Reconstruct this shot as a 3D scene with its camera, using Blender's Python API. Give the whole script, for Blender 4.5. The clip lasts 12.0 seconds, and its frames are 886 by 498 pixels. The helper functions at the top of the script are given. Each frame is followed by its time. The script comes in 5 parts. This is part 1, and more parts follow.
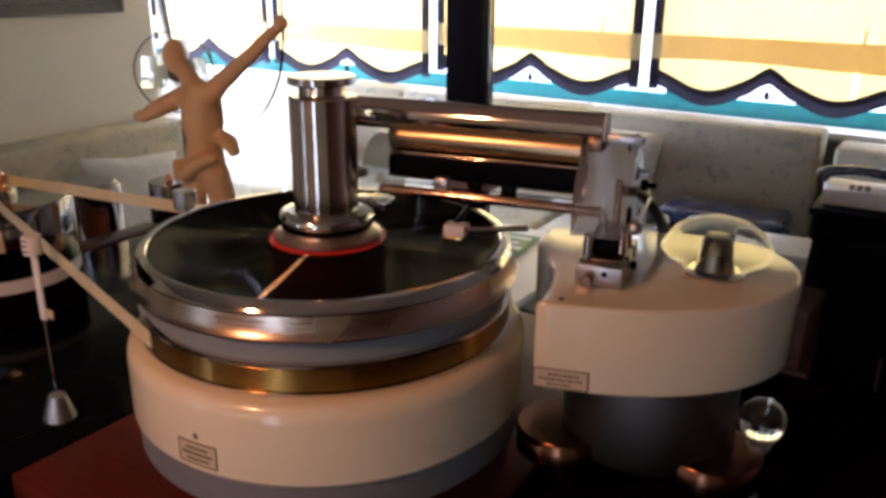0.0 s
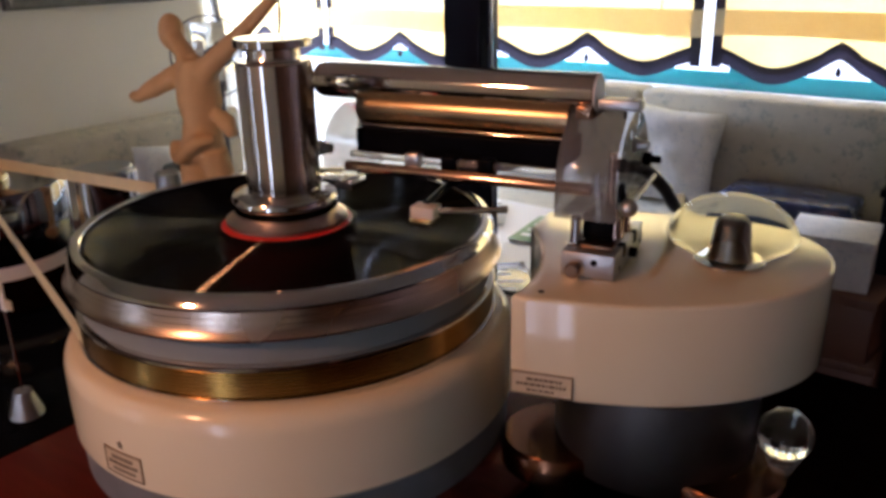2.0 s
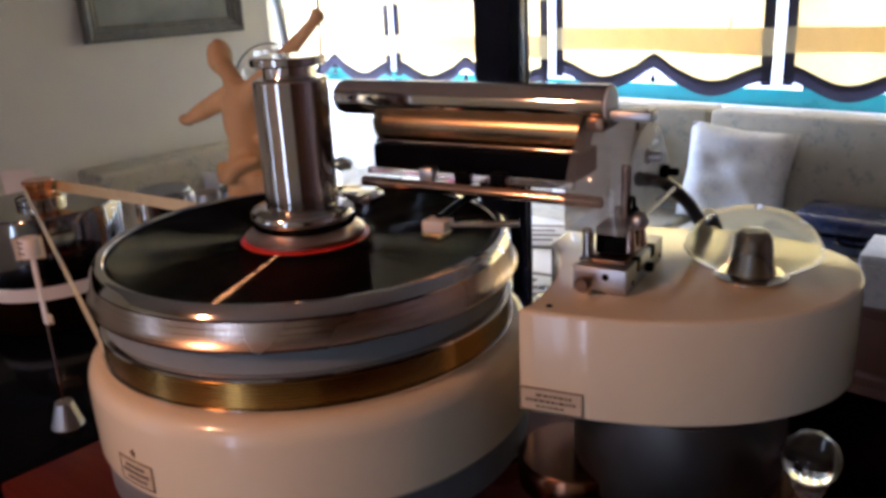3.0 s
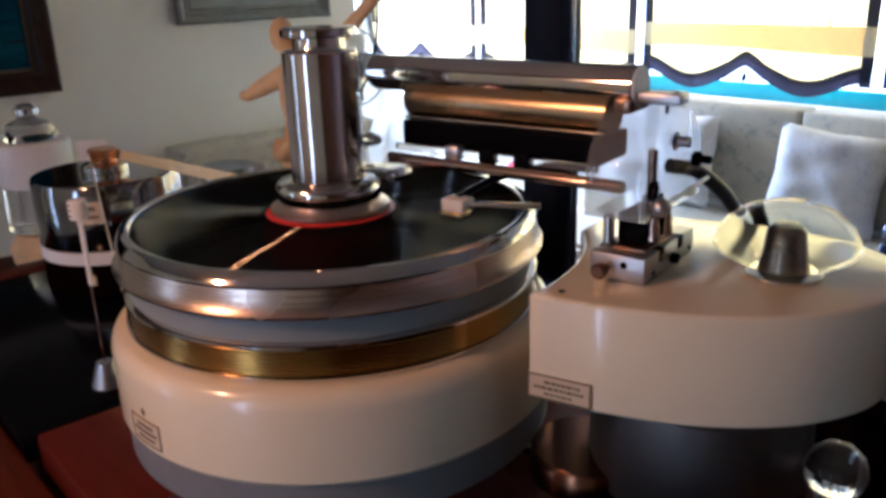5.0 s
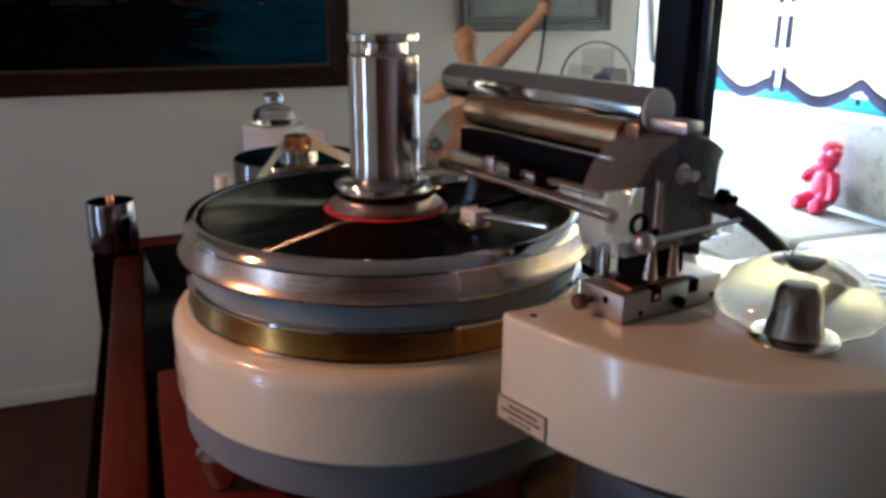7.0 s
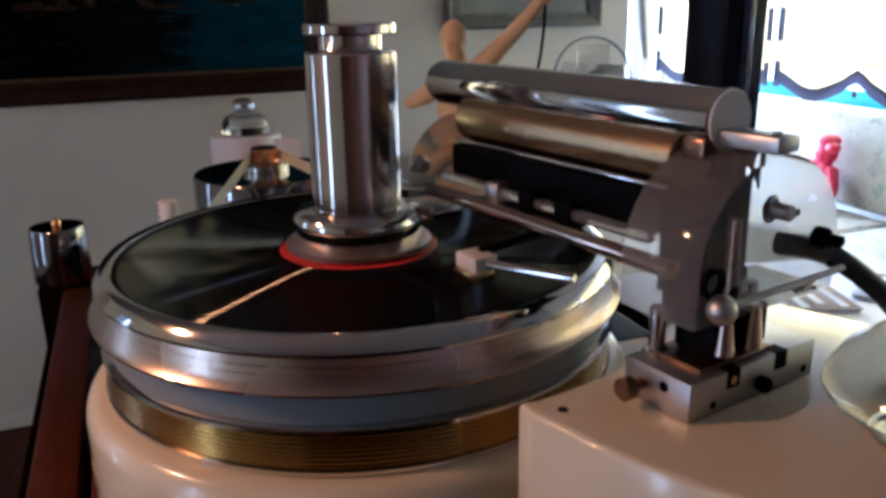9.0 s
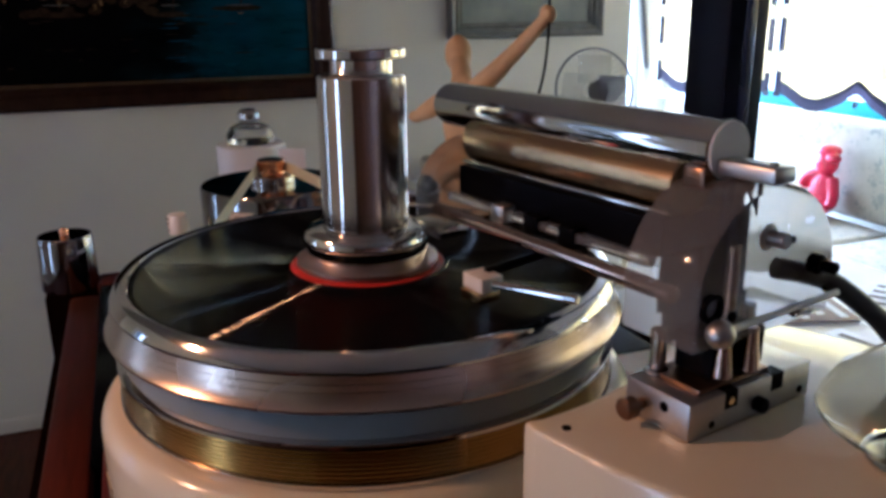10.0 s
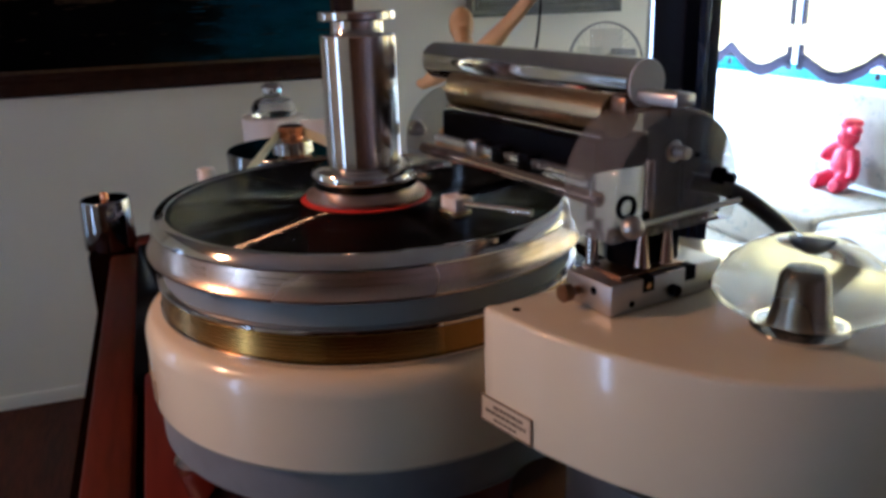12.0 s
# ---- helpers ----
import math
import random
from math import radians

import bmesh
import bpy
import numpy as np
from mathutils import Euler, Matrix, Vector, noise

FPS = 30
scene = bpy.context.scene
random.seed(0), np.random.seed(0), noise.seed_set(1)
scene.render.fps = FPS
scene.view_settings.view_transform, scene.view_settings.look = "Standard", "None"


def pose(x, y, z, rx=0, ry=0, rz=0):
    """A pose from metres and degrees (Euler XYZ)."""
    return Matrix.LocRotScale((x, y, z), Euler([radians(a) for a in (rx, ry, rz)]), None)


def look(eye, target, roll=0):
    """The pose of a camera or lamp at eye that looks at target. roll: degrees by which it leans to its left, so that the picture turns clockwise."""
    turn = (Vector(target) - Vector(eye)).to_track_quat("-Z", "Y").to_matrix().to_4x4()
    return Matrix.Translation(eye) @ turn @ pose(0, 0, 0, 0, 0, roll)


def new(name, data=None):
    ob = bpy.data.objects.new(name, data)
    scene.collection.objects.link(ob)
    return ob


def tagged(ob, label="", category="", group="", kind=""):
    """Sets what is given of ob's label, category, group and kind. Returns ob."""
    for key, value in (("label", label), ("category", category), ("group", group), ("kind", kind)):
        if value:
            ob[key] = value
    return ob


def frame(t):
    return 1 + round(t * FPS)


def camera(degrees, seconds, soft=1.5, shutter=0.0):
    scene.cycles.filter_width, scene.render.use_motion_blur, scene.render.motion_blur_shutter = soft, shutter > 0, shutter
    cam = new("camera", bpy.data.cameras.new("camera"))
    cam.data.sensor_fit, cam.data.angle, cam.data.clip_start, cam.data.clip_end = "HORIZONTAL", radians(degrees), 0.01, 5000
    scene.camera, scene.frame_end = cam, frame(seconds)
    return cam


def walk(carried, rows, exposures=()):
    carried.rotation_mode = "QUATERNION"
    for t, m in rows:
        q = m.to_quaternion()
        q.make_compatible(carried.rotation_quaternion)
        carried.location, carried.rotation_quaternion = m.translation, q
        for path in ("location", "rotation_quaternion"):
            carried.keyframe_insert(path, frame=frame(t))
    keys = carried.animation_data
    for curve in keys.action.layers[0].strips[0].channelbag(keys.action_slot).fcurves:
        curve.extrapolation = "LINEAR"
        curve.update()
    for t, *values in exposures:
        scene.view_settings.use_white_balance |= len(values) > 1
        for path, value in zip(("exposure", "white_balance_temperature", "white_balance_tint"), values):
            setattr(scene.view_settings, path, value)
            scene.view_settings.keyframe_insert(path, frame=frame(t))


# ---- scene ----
cam = camera(56.9, 12.0, soft=3.5)
METRES, EYE, TURN = 0.723, 1.70, 33.0
ROWS = [
    (0.0, 0.0, 0.0, 0.0, 0.14, -19.18, -0.42),
    (0.5, 0.0399, 0.0355, -0.0034, 1.33, -18.76, -0.56),
    (1.0, 0.027, 0.0628, -0.0138, 1.39, -19.42, 1.28),
    (1.5, 0.0406, 0.0929, -0.0239, 0.95, -19.58, 1.49),
    (2.0, 0.0968, 0.1124, -0.041, 4.45, -20.04, 1.21),
    (2.5, 0.1252, 0.1162, -0.0458, 7.39, -18.48, 1.36),
    (3.0, 0.1551, 0.1192, -0.0536, 9.25, -18.16, 2.79),
    (3.5, 0.1644, 0.136, -0.0628, 9.61, -18.17, 3.27),
    (5.5, 0.2744, 0.1441, -0.0745, 21.31, -18.04, 1.21),
    (6.0, 0.3685, 0.1559, -0.076, 28.73, -17.13, 1.52),
    (6.5, 0.431, 0.1929, -0.0744, 33.18, -17.54, 0.54),
    (7.0, 0.448, 0.2515, -0.0797, 37.09, -17.25, -0.14),
    (9.0, 0.3292, 0.4099, -0.0975, 36.02, -17.22, 0.99),
    (9.5, 0.3268, 0.4037, -0.0885, 35.85, -17.21, 0.5),
    (10.0, 0.3336, 0.395, -0.0817, 36.16, -16.81, 0.62),
    (10.5, 0.343, 0.3812, -0.0829, 36.3, -17.06, 0.68),
    (11.0, 0.3732, 0.3576, -0.0723, 37.28, -16.51, 0.76),
    (11.5, 0.4097, 0.3354, -0.0829, 37.0, -16.81, 0.7),
    (12.0, 0.4462, 0.312, -0.0944, 37.9, -17.98, 1.7),
]
START = pose(0.4446, -0.5038, EYE, 0, 0, TURN)
walk(cam, [(t, START @ pose(METRES * x, METRES * y, METRES * z, 90 + pitch, roll, yaw)) for t, x, y, z, yaw, pitch, roll in ROWS],
     [(0.0, -1.58, 6500, 30), (3.5, -1.42, 5750, 29), (6.5, -1.15, 5300, 20), (9.0, -1.32, 5250, 22), (12.0, -1.18, 5200, 19)])

# ---- light ----
world = bpy.data.worlds.new("sky")
scene.world = world
world.use_nodes = True
wn = world.node_tree
sky = wn.nodes.new("ShaderNodeTexSky")
sky.sky_type = "NISHITA"
sky.sun_disc = False
sky.sun_elevation, sky.sun_rotation = radians(50), radians(20)
wn.links.new(sky.outputs[0], wn.nodes["Background"].inputs[0])
wn.nodes["Background"].inputs[1].default_value = 0.12


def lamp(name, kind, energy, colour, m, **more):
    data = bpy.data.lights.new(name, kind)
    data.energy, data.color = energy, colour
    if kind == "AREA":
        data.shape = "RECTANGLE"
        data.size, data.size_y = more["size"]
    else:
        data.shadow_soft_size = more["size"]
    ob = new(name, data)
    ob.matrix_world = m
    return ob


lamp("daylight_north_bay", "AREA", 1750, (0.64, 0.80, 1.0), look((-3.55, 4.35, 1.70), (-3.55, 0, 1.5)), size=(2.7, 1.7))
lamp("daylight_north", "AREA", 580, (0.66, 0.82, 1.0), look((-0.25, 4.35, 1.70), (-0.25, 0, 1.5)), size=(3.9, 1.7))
lamp("daylight_west", "AREA", 1350, (0.58, 0.76, 1.0), look((-5.5, 2.95, 1.45), (0, 2.6, 1.0)), size=(1.3, 2.0))
for x, power in ((-1.69, 10), (0.54, 20)):
    lamp("daylight_south", "AREA", power, (0.66, 0.84, 1.0), look((x, -2.9, 1.27), (x, 0, 1.27)), size=(0.008 * power, 1.95))
lamp("warm_bulb", "POINT", 33, (1.0, 0.46, 0.19), pose(-0.02, -0.78, 1.88), size=0.03)


# ---- materials ----
def mat(name, colour, rough=0.5, metal=0.0, scale=20.0, vary=0.12, bump=0.0, bump_scale=None, coat=0.0, trans=0.0, ior=1.45,
        second=None, stretch=(1, 1, 1), rough_vary=0.08, big=0.0, spec=0.5):
    """Principled material with colour variation at two scales, uneven gloss and fine relief."""
    m = bpy.data.materials.new(name)
    m.use_nodes = True
    nt = m.node_tree
    b = nt.nodes["Principled BSDF"]
    b.inputs["Metallic"].default_value = metal
    b.inputs["IOR"].default_value = ior
    b.inputs["Specular IOR Level"].default_value = spec
    b.inputs["Coat Weight"].default_value = coat
    b.inputs["Coat Roughness"].default_value = 0.06
    b.inputs["Transmission Weight"].default_value = trans
    co = nt.nodes.new("ShaderNodeTexCoord")
    mp = nt.nodes.new("ShaderNodeMapping")
    mp.inputs["Scale"].default_value = stretch
    nt.links.new(co.outputs["Object"], mp.inputs[0])
    n1 = nt.nodes.new("ShaderNodeTexNoise")
    n1.inputs["Scale"].default_value = scale
    n1.inputs["Detail"].default_value = 6
    nt.links.new(mp.outputs[0], n1.inputs["Vector"])
    n2 = nt.nodes.new("ShaderNodeTexNoise")
    n2.inputs["Scale"].default_value = big or scale * 0.13
    n2.inputs["Detail"].default_value = 3
    nt.links.new(mp.outputs[0], n2.inputs["Vector"])
    mixf = nt.nodes.new("ShaderNodeMath")
    mixf.operation = "MULTIPLY_ADD"
    mixf.inputs[1].default_value = 0.5
    nt.links.new(n1.outputs[0], mixf.inputs[0])
    half = nt.nodes.new("ShaderNodeMath")
    half.operation = "MULTIPLY"
    half.inputs[1].default_value = 0.5
    nt.links.new(n2.outputs[0], half.inputs[0])
    nt.links.new(half.outputs[0], mixf.inputs[2])
    ramp = nt.nodes.new("ShaderNodeValToRGB")
    c = Vector(colour)
    d = Vector(second) if second else c * (1 - 2 * vary)
    ramp.color_ramp.elements[0].position, ramp.color_ramp.elements[1].position = 0.36, 0.62
    ramp.color_ramp.elements[0].color = (*d, 1)
    ramp.color_ramp.elements[1].color = (*c, 1)
    nt.links.new(mixf.outputs[0], ramp.inputs[0])
    nt.links.new(ramp.outputs[0], b.inputs["Base Color"])
    rr = nt.nodes.new("ShaderNodeMapRange")
    rr.inputs[1].default_value, rr.inputs[2].default_value = 0.3, 0.7
    rr.inputs[3].default_value, rr.inputs[4].default_value = max(0.01, rough - rough_vary), min(1, rough + rough_vary)
    nt.links.new(n2.outputs[0], rr.inputs[0])
    nt.links.new(rr.outputs[0], b.inputs["Roughness"])
    if bump:
        n3 = nt.nodes.new("ShaderNodeTexNoise")
        n3.inputs["Scale"].default_value = bump_scale or scale * 4
        n3.inputs["Detail"].default_value = 4
        nt.links.new(mp.outputs[0], n3.inputs["Vector"])
        bp = nt.nodes.new("ShaderNodeBump")
        bp.inputs["Strength"].default_value = bump
        bp.inputs["Distance"].default_value = 0.002
        nt.links.new(n3.outputs[0], bp.inputs["Height"])
        nt.links.new(bp.outputs[0], b.inputs["Normal"])
    return m


def node_of(m, kind):
    return [n for n in m.node_tree.nodes if n.type == kind][0]


def turned(m, amount):
    """Gives a lathed metal its circular brushing."""
    b = m.node_tree.nodes["Principled BSDF"]
    tan = m.node_tree.nodes.new("ShaderNodeTangent")
    tan.direction_type, tan.axis = "RADIAL", "Z"
    m.node_tree.links.new(tan.outputs[0], b.inputs["Tangent"])
    b.inputs["Anisotropic"].default_value = amount
    b.inputs["Anisotropic Rotation"].default_value = 0.25
    return m


def cloth_mat(name, colour, second, glow=0.6, scale=60):
    """Woven cloth that lets part of the light through."""
    m = mat(name, colour, 0.9, scale=scale, second=second, bump=0.3, bump_scale=700)
    nt = m.node_tree
    out = nt.nodes["Material Output"]
    tr = nt.nodes.new("ShaderNodeBsdfTranslucent")
    nt.links.new(node_of(m, "VALTORGB").outputs[0], tr.inputs[0])
    mx = nt.nodes.new("ShaderNodeMixShader")
    mx.inputs[0].default_value = glow
    nt.links.new(nt.nodes["Principled BSDF"].outputs[0], mx.inputs[1])
    nt.links.new(tr.outputs[0], mx.inputs[2])
    nt.links.new(mx.outputs[0], out.inputs[0])
    return m


M_WALL = mat("wall_paint", (0.78, 0.765, 0.66), 0.75, scale=3, vary=0.03, bump=0.15, bump_scale=220)
# Unseen ceiling; its dark tone limits bounce and what the metal mirrors.
M_CEIL = mat("dimmed_ceiling", (0.27, 0.24, 0.21), 0.8, scale=3, vary=0.04)
M_PANEL = mat("dark_wall_panelling", (0.16, 0.065, 0.035), 0.5, scale=6, vary=0.25, stretch=(1, 1, 0.12))
# Near black without gloss; on the rack it also puts shade into the colour.
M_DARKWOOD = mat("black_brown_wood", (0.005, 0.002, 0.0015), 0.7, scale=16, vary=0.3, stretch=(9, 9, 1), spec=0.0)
M_FLOOR = mat("dark_red_wood_floor", (0.085, 0.022, 0.011), 0.6, scale=9, vary=0.3, stretch=(1, 8, 1), bump=0.1, spec=0.2)
M_WOOD = mat("mahogany", (0.090, 0.016, 0.007), 0.38, scale=16, second=(0.040, 0.008, 0.004), stretch=(1, 9, 9), bump=0.12, spec=0.10)
M_BOARD = mat("cherry_board", (0.125, 0.018, 0.010), 0.42, scale=14, second=(0.08, 0.011, 0.007), stretch=(1, 9, 1), bump=0.06, spec=0.10)
M_BLACKGLASS = mat("black_gloss", (0.003, 0.004, 0.006), 0.14, scale=8, rough_vary=0.04, spec=0.07)
M_BLACK = mat("black_plastic", (0.003, 0.003, 0.004), 0.35, scale=30, spec=0.02)
M_POST = mat("black_painted_steel", (0.004, 0.006, 0.016), 0.38, scale=14, bump=0.05, spec=0.12)
M_CREAM = mat("cream_lacquer", (0.79, 0.70, 0.50), 0.22, scale=5, vary=0.025, coat=0.55, rough_vary=0.05)
M_GREY = mat("grey_paint", (0.17, 0.175, 0.175), 0.5, scale=60, vary=0.08, bump=0.1)
M_CHROME = mat("polished_steel", (0.76, 0.74, 0.72), 0.085, 1.0, scale=30, vary=0.04, rough_vary=0.04)
M_TURNED = turned(mat("turned_steel", (0.60, 0.485, 0.40), 0.27, 1.0, scale=40, vary=0.05, rough_vary=0.04), 0.35)
M_CLAMP = turned(mat("turned_bright_steel", (0.80, 0.75, 0.71), 0.12, 1.0, scale=30, vary=0.04, rough_vary=0.02), 0.93)
M_LOBE = mat("copper_brown_steel", (0.20, 0.085, 0.045), 0.2, 1.0, scale=30, vary=0.08)
M_BEVEL = mat("polished_rim", (0.75, 0.73, 0.71), 0.09, 1.0, scale=30, vary=0.04, rough_vary=0.03)
M_SATIN = mat("satin_aluminium", (0.50, 0.50, 0.50), 0.38, 1.0, scale=60, vary=0.06, bump=0.08)
M_COLUMN = mat("dark_satin_metal", (0.17, 0.165, 0.16), 0.4, 1.0, scale=60, vary=0.08, bump=0.08)
M_CORE = mat("grey_steel_core", (0.34, 0.33, 0.32), 0.28, 1.0, scale=40, vary=0.08)
M_BAND = mat("grey_rubber_band", (0.19, 0.215, 0.215), 0.45, scale=30, vary=0.05)
M_GOLD = turned(mat("gold_film", (0.36, 0.20, 0.05), 0.24, 1.0, scale=30, vary=0.10), 0.6)
M_BRONZE = mat("brown_bronze", (0.24, 0.14, 0.09), 0.3, 1.0, scale=30, vary=0.08)
M_TRIM = mat("grey_trim", (0.34, 0.35, 0.36), 0.8, scale=40, bump=0.2)
M_ROSYSATIN = mat("rosy_satin_steel", (0.64, 0.50, 0.43), 0.34, 1.0, scale=30, vary=0.05)
M_ROSY = mat("rosy_steel", (0.62, 0.46, 0.39), 0.13, 1.0, scale=30, vary=0.05, rough_vary=0.03)
M_COPPER = mat("copper", (0.80, 0.38, 0.20), 0.2, 1.0, scale=30, vary=0.06)
M_BRASS = mat("brass", (0.66, 0.47, 0.22), 0.25, 1.0, scale=30, vary=0.08)
# Chrome with the dark surroundings it mirrors put into its base colour.
M_MOTOR = mat("chrome_tinted_dim", (0.29, 0.29, 0.30), 0.09, 1.0, scale=30, vary=0.05, rough_vary=0.03)
M_RED = mat("red_label", (0.72, 0.04, 0.02), 0.45, scale=40, vary=0.06)
M_ACRYL = mat("clear_acrylic", (0.95, 0.96, 0.95), 0.06, trans=0.92, ior=1.25, scale=20, vary=0.02)
M_FROST = mat("hazy_acrylic", (0.70, 0.68, 0.65), 0.16, trans=0.87, ior=1.012, coat=0.35, scale=30, vary=0.06, rough_vary=0.08)
M_GLASS = mat("clear_glass", (0.90, 0.88, 0.74), 0.015, trans=1.0, ior=1.016, coat=0.6, scale=10, vary=0.0, rough_vary=0.01)
M_CRYSTAL = mat("cut_crystal", (0.97, 0.98, 0.96), 0.01, trans=1.0, ior=1.45, scale=10, vary=0.0, rough_vary=0.005)
M_GOLDSTEEL = mat("golden_polished_tube", (0.52, 0.38, 0.22), 0.27, 1.0, scale=30, vary=0.05, rough_vary=0.03)
M_BELT = mat("amber_belt", (0.74, 0.66, 0.40), 0.35, scale=60, vary=0.08)
M_PAPER = mat("white_paper", (0.78, 0.77, 0.72), 0.7, scale=30, vary=0.03)
M_INK = mat("dark_ink", (0.12, 0.085, 0.05), 0.6, scale=30)
M_STICK = mat("cream_sticker", (0.58, 0.47, 0.31), 0.5, scale=30, vary=0.04)
M_TAN = mat("tan_terracotta", (0.72, 0.46, 0.22), 0.7, scale=30, vary=0.10, bump=0.2)


def floral_mat(name, ground, leaf, size, bump=0.3):
    """Pale woven cloth with small scattered leaf motifs, faded at their edges."""
    m = mat(name, ground, 0.9, scale=22, vary=0.07, bump=bump, bump_scale=500, big=5)
    nt = m.node_tree
    co = nt.nodes.new("ShaderNodeTexCoord")
    wob = nt.nodes.new("ShaderNodeTexNoise")
    wob.inputs["Scale"].default_value = size * 2.2
    nt.links.new(co.outputs["Object"], wob.inputs["Vector"])
    push = nt.nodes.new("ShaderNodeMixRGB")
    push.blend_type = "LINEAR_LIGHT"
    push.inputs[0].default_value = 0.09
    nt.links.new(co.outputs["Object"], push.inputs[1])
    nt.links.new(wob.outputs["Color"], push.inputs[2])
    vo = nt.nodes.new("ShaderNodeTexVoronoi")
    vo.inputs["Scale"].default_value = size
    nt.links.new(push.outputs[0], vo.inputs["Vector"])
    spot = nt.nodes.new("ShaderNodeValToRGB")
    spot.color_ramp.elements[0].position, spot.color_ramp.elements[1].position = 0.13, 0.42
    spot.color_ramp.elements[0].color, spot.color_ramp.elements[1].color = (0.55, 0.55, 0.55, 1), (0, 0, 0, 1)
    nt.links.new(vo.outputs["Distance"], spot.inputs[0])
    mix = nt.nodes.new("ShaderNodeMixRGB")
    nt.links.new(spot.outputs[0], mix.inputs[0])
    nt.links.new([n for n in nt.nodes if n.type == "VALTORGB" and n is not spot][0].outputs[0], mix.inputs[1])
    mix.inputs[2].default_value = (*leaf, 1)
    nt.links.new(mix.outputs[0], nt.nodes["Principled BSDF"].inputs["Base Color"])
    return m


M_SOFA = floral_mat("floral_upholstery", (0.54, 0.50, 0.38), (0.20, 0.23, 0.22), 11)
M_PILLOW = floral_mat("pale_floral_cushion", (0.78, 0.78, 0.75), (0.45, 0.50, 0.55), 17)
M_SHADE = cloth_mat("cream_blind_cloth", (0.82, 0.68, 0.39), (0.78, 0.63, 0.34), 0.046)
M_HEM = cloth_mat("dark_hem_cloth", (0.035, 0.03, 0.045), (0.025, 0.02, 0.03), 0.30)
M_TEAL = mat("teal_painted_frame", (0.012, 0.30, 0.38), 0.35, scale=20, vary=0.06)
# Dark base with extra blue that stands for sky mirrored in the case lid.
M_CASE = mat("sky_tinted_leatherette", (0.010, 0.026, 0.085), 0.26, scale=60, bump=0.1, coat=1.0)
M_FRAMEWOOD = mat("brown_gilt_frame", (0.030, 0.010, 0.005), 0.45, scale=25, vary=0.25, bump=0.2, spec=0.2)
M_GILT = mat("old_gilt", (0.10, 0.055, 0.018), 0.5, 0.3, scale=60, vary=0.2)
M_FRAMEGREY = mat("silver_grey_frame", (0.20, 0.20, 0.17), 0.45, scale=30, vary=0.15)
M_WHITE = mat("white_lacquer", (0.80, 0.80, 0.79), 0.35, scale=10, vary=0.03)
M_REDTOY = mat("red_glazed_ceramic", (0.62, 0.02, 0.06), 0.3, scale=20, vary=0.1)
M_RUBBER = mat("black_hose", (0.012, 0.013, 0.02), 0.35, scale=40)
M_GREEN = mat("green_cover", (0.10, 0.22, 0.06), 0.5, scale=20)
M_PANE = mat("window_glass", (1, 1, 1), 0.01, trans=1.0, ior=1.02, scale=5, vary=0.0, rough_vary=0.0)


